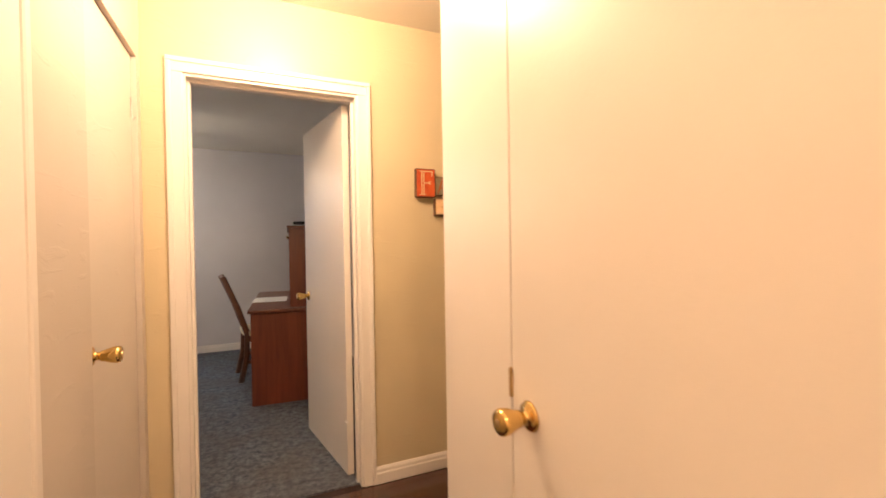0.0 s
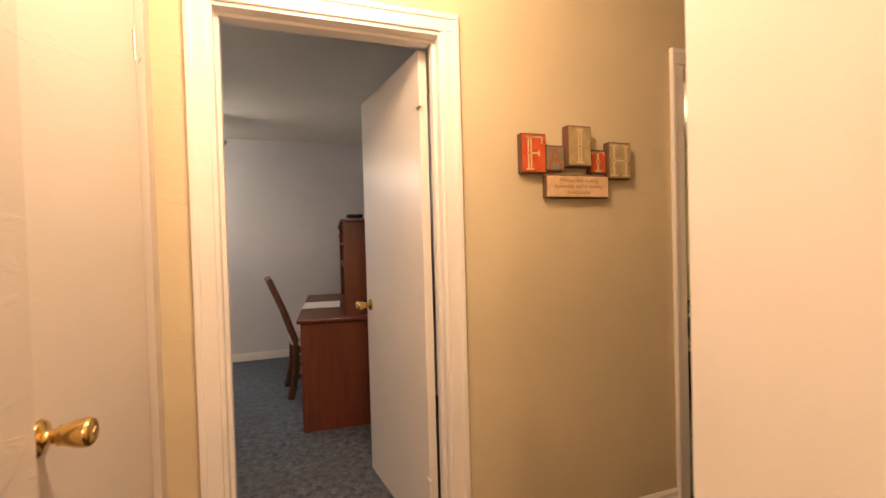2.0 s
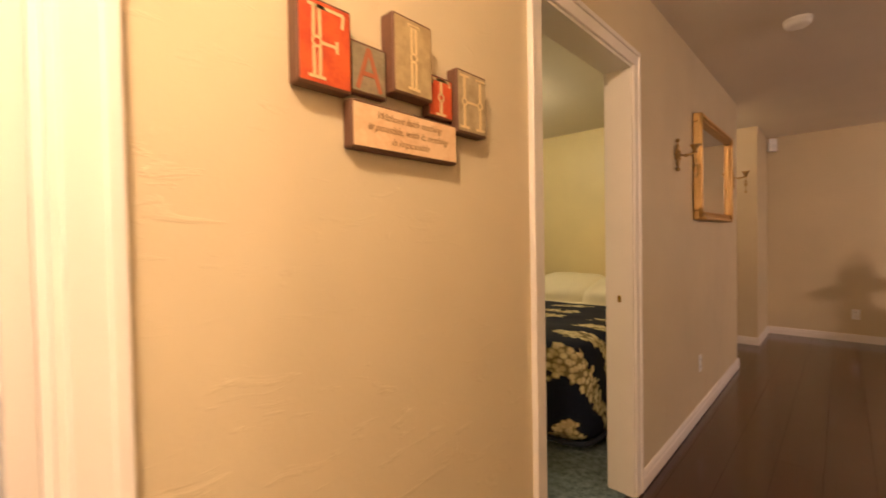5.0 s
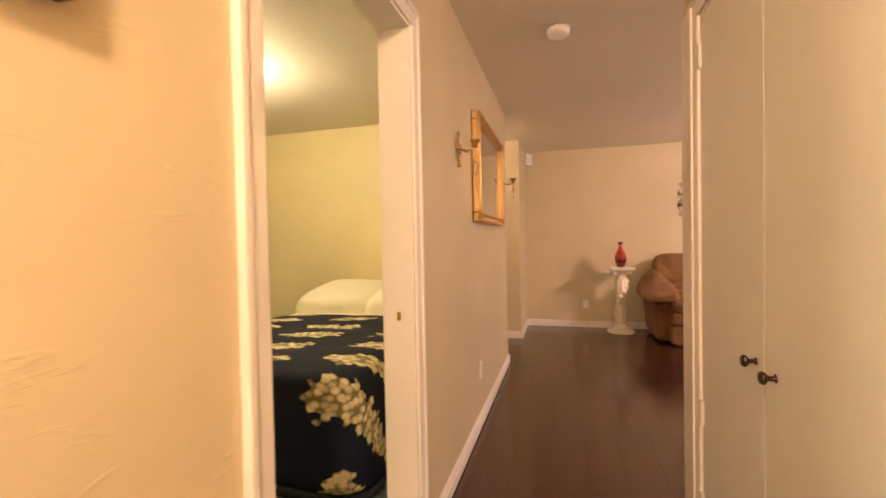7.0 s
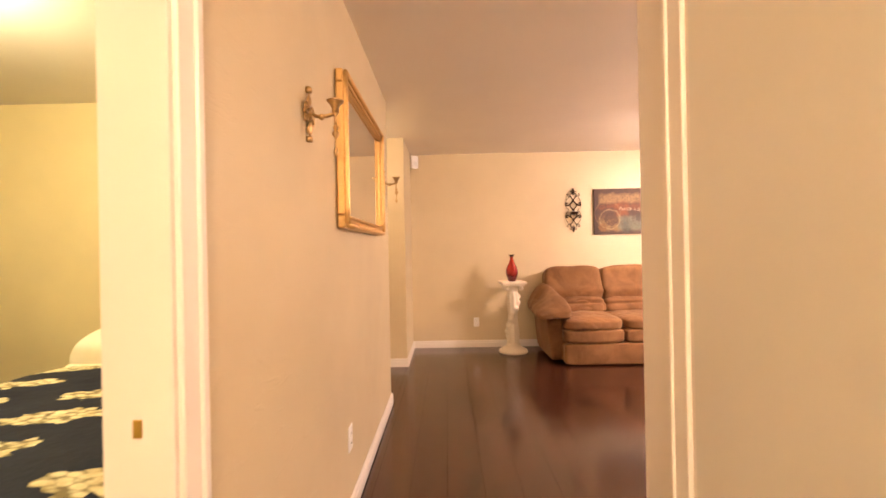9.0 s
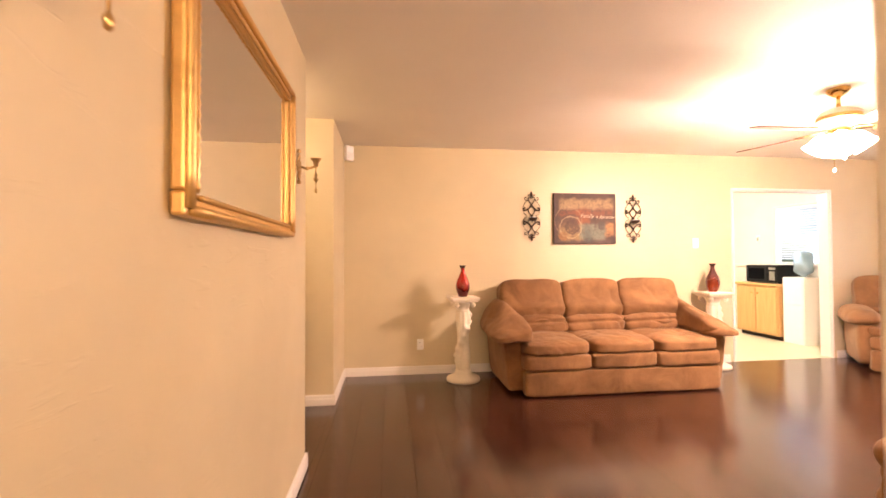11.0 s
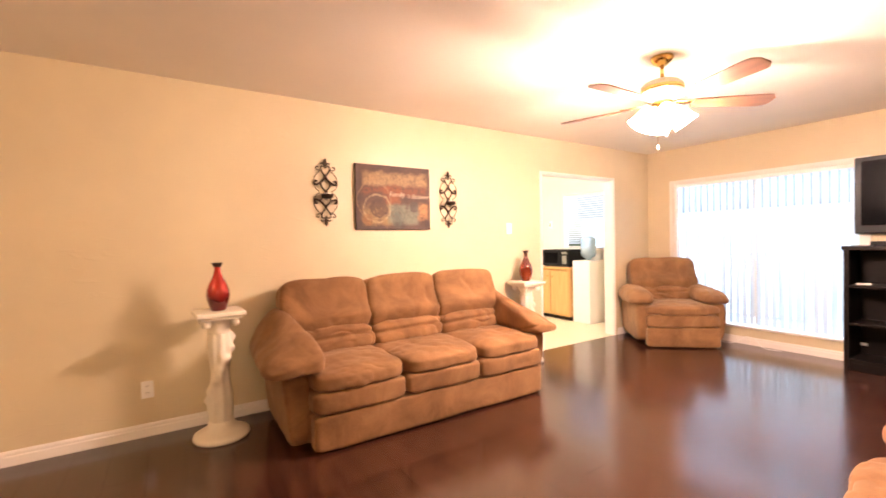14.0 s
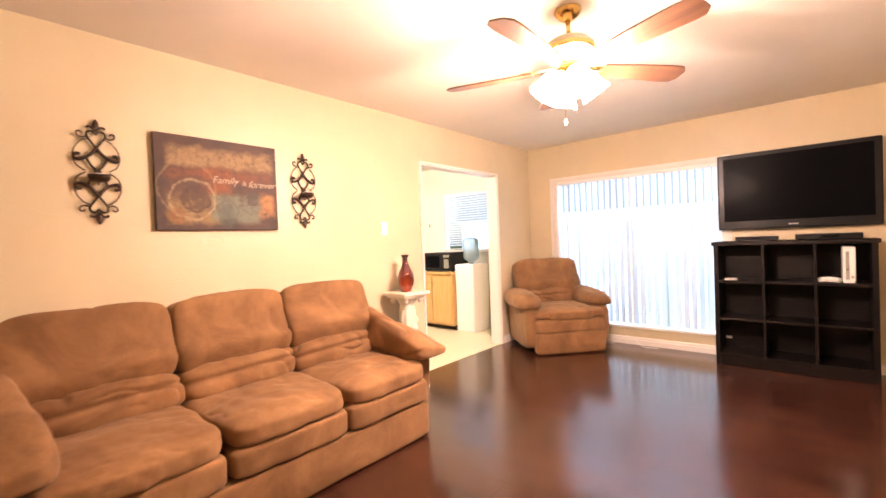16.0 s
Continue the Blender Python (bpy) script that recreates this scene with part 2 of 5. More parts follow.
def lathe(profile, seg=32, bm=None, m=None):
    out = bm or bmesh.new()
    rings = []
    for r, z in profile:
        ring = []
        for i in range(seg):
            a = 2 * math.pi * i / seg
            p = Vector((r * math.cos(a), r * math.sin(a), z))
            ring.append(out.verts.new(m @ p if m else p))
        rings.append(ring)
    for a, b in zip(rings, rings[1:]):
        for i in range(seg):
            j = (i + 1) % seg
            out.faces.new((a[i], a[j], b[j], b[i]))
    for ring in (rings[0], rings[-1]):
        if len(ring) > 2:
            try:
                out.faces.new(ring)
            except ValueError:
                pass
    return out


def tube(points, r, seg=8, bm=None, taper=None):
    out = bm or bmesh.new()
    pts = [Vector(p) for p in points]
    rings, side = [], None
    for i, p in enumerate(pts):
        d = (pts[min(i + 1, len(pts) - 1)] - pts[max(i - 1, 0)]).normalized()
        if side is None:
            side = d.orthogonal().normalized()
        side = (side - d * side.dot(d)).normalized()
        up = d.cross(side)
        rr = r * (taper(i / (len(pts) - 1)) if taper else 1.0)
        rings.append([out.verts.new(p + (side * math.cos(2 * math.pi * k / seg) + up * math.sin(2 * math.pi * k / seg)) * rr) for k in range(seg)])
    for a, b in zip(rings, rings[1:]):
        for k in range(seg):
            j = (k + 1) % seg
            out.faces.new((a[k], a[j], b[j], b[k]))
    out.faces.new(rings[0])
    out.faces.new(rings[-1])
    return out


def cushion(cx, cy, cz, sx, sy, sz, power=4.5, wrinkle=0.01, cuts=11, seed=0, shape=None, freq=5.0, fold=0.0, grain=(9, 4, 9)):
    """A stuffed, rounded block with soft bulges and, where fold is set, pinched creases; shape(u) moves a point of the unit block."""
    b = bmesh.new()
    bmesh.ops.create_cube(b, size=2.0)
    bmesh.ops.subdivide_edges(b, edges=b.edges, cuts=cuts, use_grid_fill=True)
    k = Vector((seed * 3.1, seed * 1.7, seed * 0.9))
    for v in b.verts:
        p = v.co
        n = (abs(p.x) ** power + abs(p.y) ** power + abs(p.z) ** power) ** (1 / power)
        q = p / n
        out = q.normalized()
        if shape:
            q = shape(q)
        w = Vector((cx + q.x * sx / 2, cy + q.y * sy / 2, cz + q.z * sz / 2))
        d = (noise.noise(w * freq + k) + 0.5 * noise.noise(w * freq * 2.3 + k)) * wrinkle
        if fold:
            g = noise.noise(Vector((w.x * grain[0], w.y * grain[1], w.z * grain[2])) + k + w * 0.7)
            here = min(1.0, max(0.0, 0.15 + 2.2 * noise.noise(w * 4.5 - k)))
            d -= fold * here * max(0.0, 1 - abs(g) * 4.5) ** 1.5
        v.co = w + out * d
    return b


# ---- setting ----
H = 2.44
TH = 0.12


def wall(name, x0, x1, y0, y1, material, openings=(), z1=H, label=""):
    """A wall as a block from the floor up; openings are (from, to, bottom, top) along its longer side."""
    bm = bmesh.new()
    along_x = (x1 - x0) > (y1 - y0)
    lo, hi = (x0, x1) if along_x else (y0, y1)

    def piece(a, b, za, zb):
        if b - a > 1e-4 and zb - za > 1e-4:
            box(*((a, b, y0, y1) if along_x else (x0, x1, a, b)), za, zb, 0, bm)
    at = lo
    for a, b, zb, zt in sorted(openings):
        piece(at, a, 0, z1)
        piece(a, b, 0, zb)
        piece(a, b, zt, z1)
        at = b
    piece(at, hi, 0, z1)
    return structure(part(name, bm, material), label or "painted plaster wall", "wall")


def slab(name, x0, x1, y0, y1, z0, z1, material, label, category):
    return structure(part(name, box(x0, x1, y0, y1, z0, z1), material), label, category)


Y1, XS, YW, XW = 2.23, 7.07, -4.42, 2.90
wall("wall_hall_north", -0.60, 0.95, Y1, Y1 + TH, TAN, [(-0.328, 0.458, 0, 2.04)], label="tan plaster wall of the hall with a doorway")
wall("wall_corridor_north", 0.95, 5.13, Y1, Y1 + TH, TAN, [(1.612, 2.455, 0, 2.04)], label="long tan trowelled plaster wall with a doorway")
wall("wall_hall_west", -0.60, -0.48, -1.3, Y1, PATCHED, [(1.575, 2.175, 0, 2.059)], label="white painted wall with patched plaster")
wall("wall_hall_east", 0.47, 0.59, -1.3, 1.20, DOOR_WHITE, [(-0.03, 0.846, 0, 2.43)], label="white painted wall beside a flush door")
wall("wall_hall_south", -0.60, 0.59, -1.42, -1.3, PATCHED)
wall("wall_corridor_south", 0.59, XW, 1.08, 1.20, TAN, [(1.66, 2.69, 0, 2.03)], label="tan wall with a closet")
wall("wall_living_west", XW - TH, XW, YW - TH, 1.08, TAN)
wall("wall_closet_back", 0.59, XW - TH, 0.36, 0.48, TAN)
wall("wall_entry_east", 6.22, 7.19, 2.205, 3.3, TAN, label="tan plaster wall of the entry")
wall("wall_entry_north", 5.13, 7.19, 3.3, 3.42, TAN)
wall("wall_living_east", XS, XS + TH, YW, 2.205, TAN, [(-3.63, -2.31, 0, 2.04)], label="tan wall with an opening to the kitchen")
wall("wall_living_south", XW, XS + TH, YW - TH, YW, TAN, [(4.86, 6.71, 0.20, 1.985)], label="tan wall with a wide window")
wall("wall_kitchen_south", XS + TH, 10.2, YW - TH, YW, CREAM, [(7.68, 8.62, 1.13, 2.04)])
wall("wall_kitchen_east", 10.08, 10.2, YW, 0.2, CREAM)
wall("wall_kitchen_north", XS + TH, 10.2, 0.2, 0.32, CREAM)
wall("wall_study_north", -2.3, 0.95, 5.83, 5.95, STUDY, [(-1.62, -0.885, 0.19, 2.035)], label="pale grey-blue wall with a tall window")
wall("wall_study_west", -2.3, -2.18, Y1 + TH, 5.83, STUDY)
wall("wall_study_south", -2.18, -0.60, Y1, Y1 + TH, STUDY)
wall("wall_bedroom_west", 0.95, 1.07, Y1 + TH, 5.95, STUDY)
wall("wall_bedroom_east", 5.0, 5.13, Y1 + TH, 5.95, YELLOW, label="yellow painted bedroom wall")
wall("wall_bedroom_north", 1.07, 5.0, 5.9, 6.02, YELLOW, label="yellow painted bedroom wall")
structure(part("wall_bedroom_lining", box(1.07, 1.074, Y1 + TH, 5.9, 0.0, H), YELLOW), "yellow painted bedroom wall", "wall")
slab("ceiling", -2.3, 10.2, YW - TH, 6.02, H, H + 0.1, CEIL, "off-white flat painted ceiling", "ceiling")
slab("floor_carpet_study", -2.18, 0.95, Y1 + 0.04, 5.83, -0.1, 0.004, CARPET, "mottled blue-grey carpet", "carpet")
slab("floor_carpet_bedroom", 1.07, 5.0, Y1 + 0.04, 5.9, -0.1, 0.004, CARPET_B, "mottled blue-green carpet", "carpet")
slab("floor_kitchen", XS, 10.2, YW, 0.2, -0.1, 0.003, TILE, "cream vinyl kitchen floor", "floor")
ground = slab("ground", -400, 400, -400, 400, -0.5, -0.3, plain("dry_lawn", (0.10, 0.13, 0.05), 0.9, 0, 0.4, 3), "lawn around the house", "ground")


def skirting(name, a, b, n, h=0.088):
    """A moulded baseboard from a to b on a wall whose face looks along n."""
    a, b, n = Vector((*a, 0)), Vector((*b, 0)), Vector((*n, 0))
    bm = bmesh.new()
    prof = ((0, 0), (0.015, 0), (0.015, h * 0.62), (0.0105, h * 0.68), (0.0105, h * 0.86), (0.004, h), (0, h))
    rings = [[bm.verts.new(p + n * (d + 0.001) + Vector((0, 0, z))) for d, z in prof] for p in (a, b)]
    for i in range(len(prof)):
        j = (i + 1) % len(prof)
        bm.faces.new((rings[0][i], rings[0][j], rings[1][j], rings[1][i]))
    bm.faces.new(rings[0])
    bm.faces.new(rings[1])
    return structure(part(name, bm, WHITE), "white moulded wooden baseboard", "baseboard")


for a, b, n in (((0.517, Y1), (1.549, Y1), (0, -1)), ((2.518, Y1), (5.13, Y1), (0, -1)), ((5.13, Y1 - 0.015), (5.13, 3.3), (1, 0)),
                ((6.22, 2.19), (6.22, 3.3), (-1, 0)), ((6.205, 2.205), (XS, 2.205), (0, -1)), ((XS, 2.205), (XS, -2.25), (-1, 0)),
                ((XS, -3.69), (XS, YW), (-1, 0)), ((XS, YW), (XW, YW), (0, 1)), ((XW, YW), (XW, 1.2), (1, 0)), ((5.13, 3.3), (6.22, 3.3), (0, -1)),
                ((0.59, 1.2), (1.60, 1.2), (0, 1)), ((-2.18, 5.83), (0.95, 5.83), (0, -1)), ((5.0, 2.35), (5.0, 5.9), (-1, 0)), ((1.08, 5.9), (5.0, 5.9), (0, -1))):
    skirting("baseboard", a, b, n)


def door_frame(name, m, w, h, depth, label, cw=0.066, back=True, stop=True):
    """Jamb lining and moulded casing of an opening: x along the wall, y into it, from 0 to w."""
    o = structure(thing(name, m, label, "door frame"), label, "door frame")
    t = 0.018
    for s, x in (("jamb", 0.0), ("jamb", w - t)):
        part(s, box(x, x + t, -0.002, depth + 0.002, 0, h - t), WHITE, o)
    part("head_jamb", box(0, w, -0.002, depth + 0.002, h - t, h), WHITE, o)
    if stop:
        for x in (t, w - t - 0.012):
            part("door_stop", box(x, x + 0.012, depth * 0.35, depth * 0.35 + 0.035, 0, h - t - 0.012), WHITE, o)
        part("door_stop", box(t, w - t, depth * 0.35, depth * 0.35 + 0.035, h - t - 0.012, h - t), WHITE, o)
    for y, s in ((0.001, -1), (depth - 0.001, 1)) if back else ((0.001, -1),):
        def strip(x0, x1, z0, z1, d):
            return box(x0, x1, min(y, y + s * d), max(y, y + s * d), z0, z1, 0.004)
        for x0, x1 in ((-cw, 0.006), (w - 0.006, w + cw)):
            b = strip(x0, x1, 0, h - 0.006, 0.014)
            e0, e1 = (x0 - 0.0015, x0 + 0.02) if x0 < 0 else (x1 - 0.02, x1 + 0.0015)
            join(b, strip(e0, e1, 0, h + cw - 0.02, 0.021))
            part("casing", b, WHITE, o)
        b = strip(-cw, w + cw, h - 0.006, h + cw, 0.0142)
        join(b, strip(-cw - 0.0015, w + cw + 0.0015, h + cw - 0.02, h + cw + 0.0015, 0.0212))
        part("head_casing", b, WHITE, o)
    return o


door_frame("door_frame_1", pose(-0.328, Y1, 0), 0.786, 2.04, TH, "white moulded door frame with worn gloss paint", 0.058)
f2 = door_frame("door_frame_2", pose(1.612, Y1, 0), 0.843, 2.04, TH, "white moulded door frame with a brass strike plate", 0.062, True, False)
part("strike_plate", box(0.823, 0.8255, 0.053, 0.069, 0.925, 0.957, 0.001), BRASS, f2, "small brass strike plate")
door_frame("door_frame_3", pose(2.69, 1.2, 0, 0, 0, 180), 1.03, 2.03, TH, "white closet door frame", 0.07, False, False)
door_frame("kitchen_opening_1", pose(XS, -2.31, 0, 0, 0, -90), 1.32, 2.04, TH, "white trimmed opening to the kitchen", 0.013, True, False)


def knob(parent, m, material, r=0.026, label="round brass door knob"):
    k = part("door_knob", moved(lathe([(0.0, 0.078), (r * 0.55, 0.078), (r * 0.80, 0.0765), (r * 0.93, 0.073), (r * 0.98, 0.066), (r * 0.90, 0.052), (r * 0.72, 0.038), (r * 0.62, 0.031), (r * 0.66, 0.028), (0.0125, 0.024), (0.0115, 0.010), (0.022, 0.008), (0.029, 0.005), (0.032, 0.0), (0.0, 0.0)], 32), m), material, parent, label, True)
    part("key_button", moved(lathe([(0.0, 0.0805), (0.008, 0.080), (0.009, 0.077), (0, 0.077)], 12), m), ANTIQUE, k)
    return k


def hinge(parent, x, y, z, material=None, w=0.018):
    part("hinge", box(x - w, x + w, y - 0.006, y + 0.006, z - 0.045, z + 0.045, 0.003), material or DOOR_WHITE, parent)


# open door of the study, hinged at the right jamb
d1 = structure(thing("door_1", pose(0.430, Y1 + TH + 0.004, 0.012, 0, 0, 99.6), "", ""), "white flush door standing open into the study", "door")
part("leaf", box(0, 0.735, -0.0, 0.036, 0, 2.003, 0.002), DOOR_WHITE, d1)
knob(d1, pose(0.675, 0.036, 0.915, -90), BRASS)
knob(d1, pose(0.675, 0.0, 0.915, 90), BRASS)
part("latch_plate", box(0.7352, 0.737, 0.006, 0.03, 0.885, 0.945), BRASS, d1)
for z in (0.25, 1.82):
    hinge(d1, -0.004, 0.040, z)

# linen closet in the hall's west wall
d3 = structure(thing("door_2", pose(-0.499, 1.58, 0, 0, 0, 90), "", ""), "white flush linen closet door, closed, with a brass knob", "door")
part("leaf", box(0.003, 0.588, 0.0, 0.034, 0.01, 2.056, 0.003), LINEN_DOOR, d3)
knob(d3, pose(0.045, 0.0, 0.94, 90), BRASS)
part("key_plate", box(0.008, 0.016, -0.002, 0.001, 0.85, 0.89), ANTIQUE, d3)
part("hook", tube([(0.565, -0.004, 1.88), (0.565, -0.005, 1.80), (0.565, -0.012, 1.785), (0.565, -0.018, 1.80)], 0.003), GREY, d3, "thin metal hook")
trim = structure(part("trim", join(box(-0.482, -0.458, 1.02, 1.165, 0, 2.12, 0.006), box(-0.482, -0.452, 1.142, 1.18, 0, 2.1215, 0.008)), WHITE), "wide white door casing", "trim")
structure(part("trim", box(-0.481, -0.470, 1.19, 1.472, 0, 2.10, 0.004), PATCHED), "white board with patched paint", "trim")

# flush door in the hall's east wall
d4 = structure(thing("door_3", pose(0.47, 0.838, 0, 0, 0, -90), "", ""), "white flush door, closed, with a brass knob", "door")
part("leaf", box(0.0, 0.86, -0.003, 0.034, 0.01, 2.425, 0.003), DOOR_WHITE, d4)
knob(d4, pose(0.064, -0.003, 0.90, 90), BRASS, 0.028)
part("jamb", box(-0.009, 0.006, 0.010, 0.03, 0.0, 2.425), DOOR_WHITE, d4)
part("latch", box(-0.006, 0.003, -0.008, 0.01, 0.92, 0.985, 0.002), ANTIQUE, d4)

structure(part("trim", box(2.76, 2.904, 1.199, 1.211, 0, 2.10, 0.004), WHITE), "white board covering the corner beside the closet", "trim")
# closet with two leaves
c = structure(thing("door_4", pose(2.672, 1.2, 0, 0, 0, 180), "", ""), "pair of white flush closet doors with dark bronze knobs, closed", "door")
for i, x in enumerate((0.0, 0.497)):
    leaf = part("leaf", box(x + 0.001, x + 0.4955, -0.004, 0.022, 0.012, 2.005, 0.003), CLOSET, c)
    kx = x + (0.445 if i == 0 else 0.055)
    part("knob", moved(lathe([(0, 0.034), (0.013, 0.033), (0.0165, 0.027), (0.013, 0.021), (0.006, 0.016), (0.006, 0.003), (0.011, 0.0), (0, 0)], 24), pose(kx, -0.004, 0.893 - 0.012 * i, 90)), BRONZE, leaf, "dark bronze knob", True)
for z in (0.24, 0.58, 1.87):
    hinge(c, 0.0, -0.008, z, CLOSET, 0.012)

# ---- living room ----


def seat(name, m, n, sw, label, group, arm=0.27, depth=0.88):
    """Overstuffed reclining sofa; x along its width, front towards -y."""
    o = thing(name, m, label, "sofa" if n > 1 else "armchair", group)
    w = n * sw / 2
    f = -depth / 2
    wide = 0.17 if n == 1 else 0.0
    part("base", cushion(0, 0.0, 0.135, 2 * w + 0.03, depth - 0.06, 0.21, 14, 0.004, 9, 1), SUEDE, o, "", True)
    part("plinth", box(-w + 0.04, w - 0.04, f + 0.12, -f - 0.04, 0.0, 0.05), SUEDE_DARK, o, "dark base under the sofa")
    part("front_panel", cushion(0, f + 0.042, 0.1235, 2 * w - 0.01 + wide, 0.10, 0.223, 16, 0.006, 13, n, None, 3), SUEDE, o, "", True)
    for i in range(n):
        x = -w + (i + 0.5) * sw
        s = 7 + i * 3 + n
        part("footrest", cushion(x, f + 0.085, 0.309, sw - 0.006 + wide, 0.22, 0.150, 6, 0.006, 20, s + 1, None, 5, 0.008, (12, 10, 5)), SUEDE, o, "", True)

        def sag(q):
            k = max(0.0, 1 - q.x * q.x)
            return Vector((q.x, q.y, q.z + 0.22 * k * (1 - q.y * q.y) - 0.34 * max(0.0, -q.y - 0.6)))
        part("seat_cushion", cushion(x, f + 0.340, 0.432, sw + 0.008, 0.745, 0.128, 5.2, 0.013, 38, s + 2, sag, 6.0, 0.008, (8, 13, 6)), SUEDE, o, "", True)
        if wide:
            part("seat_roll", cushion(x, f + 0.10, 0.432, sw + wide + 0.02, 0.24, 0.115, 3.6, 0.008, 18, s + 6, None, 5, 0.008, (8, 8, 4)), SUEDE, o, "", True)

        def gather(q):
            """Pulled in along the upper edge, with a fold across the middle."""
            pinch = 0.30 * max(0.0, q.z) ** 2 + 0.16 * math.exp(-((q.z - 0.12 - 0.12 * q.x) / 0.16) ** 2)
            return Vector((q.x, q.y + (pinch if q.y < 0 else 0.0), q.z))
        part("lumbar_cushion", moved(cushion(0, 0, 0, sw + 0.014, 0.275, 0.21, 4.2, 0.017, 34, s + 3, gather, 6, 0.024, (5, 9, 9)), pose(x, f + 0.625, 0.545, -14)), SUEDE, o, "", True)
        end = 0.0 if n == 1 else (-1 if i == 0 else 1 if i == n - 1 else 0) * 0.022

        def lean(q):
            puff = 0.40 * math.exp(-((q.z + 0.45) / 0.36) ** 2) if q.y < 0.2 else 0.0
            ear = 0.10 * (n == 1) * max(0.0, abs(q.x) - 0.55) ** 2 * max(0.0, q.z)
            return Vector((q.x * (1 - 0.02 * max(0, q.z)), q.y - puff, q.z + 0.06 * (1 - q.x * q.x) - ear))
        part("back_cushion", moved(cushion(0, 0, 0, sw + (0.014 + abs(end) * 1.4 if n > 1 else 0.17), 0.25, 0.42, 7.5, 0.010, 32, s + 4, lean, 4, 0.014, (6, 4, 5)), pose(x + end, f + 0.735, 0.782, -13)), SUEDE, o, "", True)
    part("back_panel", cushion(0, -f - 0.055, 0.47, 2 * w + 0.04, 0.12, 0.86, 10, 0.004, 9, 3), SUEDE, o, "", True)
    for sgn in (-1, 1):
        if n > 1:
            part("side_panel", cushion(sgn * (w + 0.075), 0.04, 0.26, 0.17, depth - 0.12, 0.47, 9, 0.006, 16, 4 + sgn, lambda q: Vector((q.x - sgn * 0.30 * (1 - q.z), q.y, q.z)), 5, 0.006), SUEDE, o, "", True)
        else:
            part("side_panel", cushion(sgn * (w + 0.085), 0.0, 0.275, 0.18, depth - 0.11, 0.46, 8, 0.006, 14, 4 + sgn, lambda q: Vector((q.x - sgn * 0.18 * max(0.0, -q.z), q.y + 0.10 * max(0.0, -q.z) * (q.y < 0), q.z)), 5, 0.006), SUEDE, o, "", True)

        def drooped(q):
            """A broad flap: high along the inner side and the back, low at the outer hem."""
            up, u, v = 0.5 + 0.5 * q.y, 0.5 + 0.5 * sgn * q.x, 0.5 + 0.5 * q.z
            tip = max(0.0, -q.y - 0.5)
            ridge, hem = 0.640 + 0.235 * up - 0.06 * tip, 0.540 + 0.05 * up - 0.03 * tip
            top = ridge - (ridge - hem) * u ** 1.7
            low = 0.474 + 0.025 * up
            inner, outer = -1.18 + 0.80 * up * (0.4 + 0.6 * v), 1.0 - 0.14 * up
            x = sgn * (inner + (outer - inner) * u)
            return Vector((x, q.y, (low + (top - low) * v - 0.555) / 0.1075))

        def pillow(q):
            up, v = 0.5 + 0.5 * q.y, 0.5 + 0.5 * q.z
            tip = max(0.0, -q.y - 0.6)
            z = 0.470 + v * (0.160 + 0.045 * up - 0.05 * tip) + 0.02 * up - 0.025 * max(0.0, sgn * q.x) ** 2
            return Vector((q.x * (1.0 - 0.16 * max(0.0, q.z)), q.y, (z - 0.555) / 0.1075))
        if n > 1:
            part("armrest", cushion(sgn * (w + 0.09), -0.03, 0.555, arm, depth - 0.05, 0.215, 4.8, 0.012, 36, 9 + sgn, drooped, 5, 0.013, (5, 3, 7)), SUEDE, o, "", True)
        else:
            part("armrest", cushion(sgn * (w + 0.10), -0.015, 0.555, arm, depth - 0.10, 0.215, 3.0, 0.010, 30, 9 + sgn, pillow, 5, 0.010, (5, 3, 7)), SUEDE, o, "", True)
    return o


seat("sofa", pose(6.575, -0.390, 0, 0, 0, -90), 3, 0.63, "brown microfibre three-seat reclining sofa with puffy cushions", "living room suite", 0.35, 0.90)
seat("recliner", pose(6.50, -3.93, 0, 0, 0, -131), 1, 0.62, "brown microfibre recliner armchair in the corner by the window", "living room suite", 0.30, 0.84)
seat("recliner", pose(3.58, -0.58, 0, 0, 0, 100), 1, 0.70, "light brown microfibre recliner armchair beside the wall", "living room suite", 0.30, 0.84)


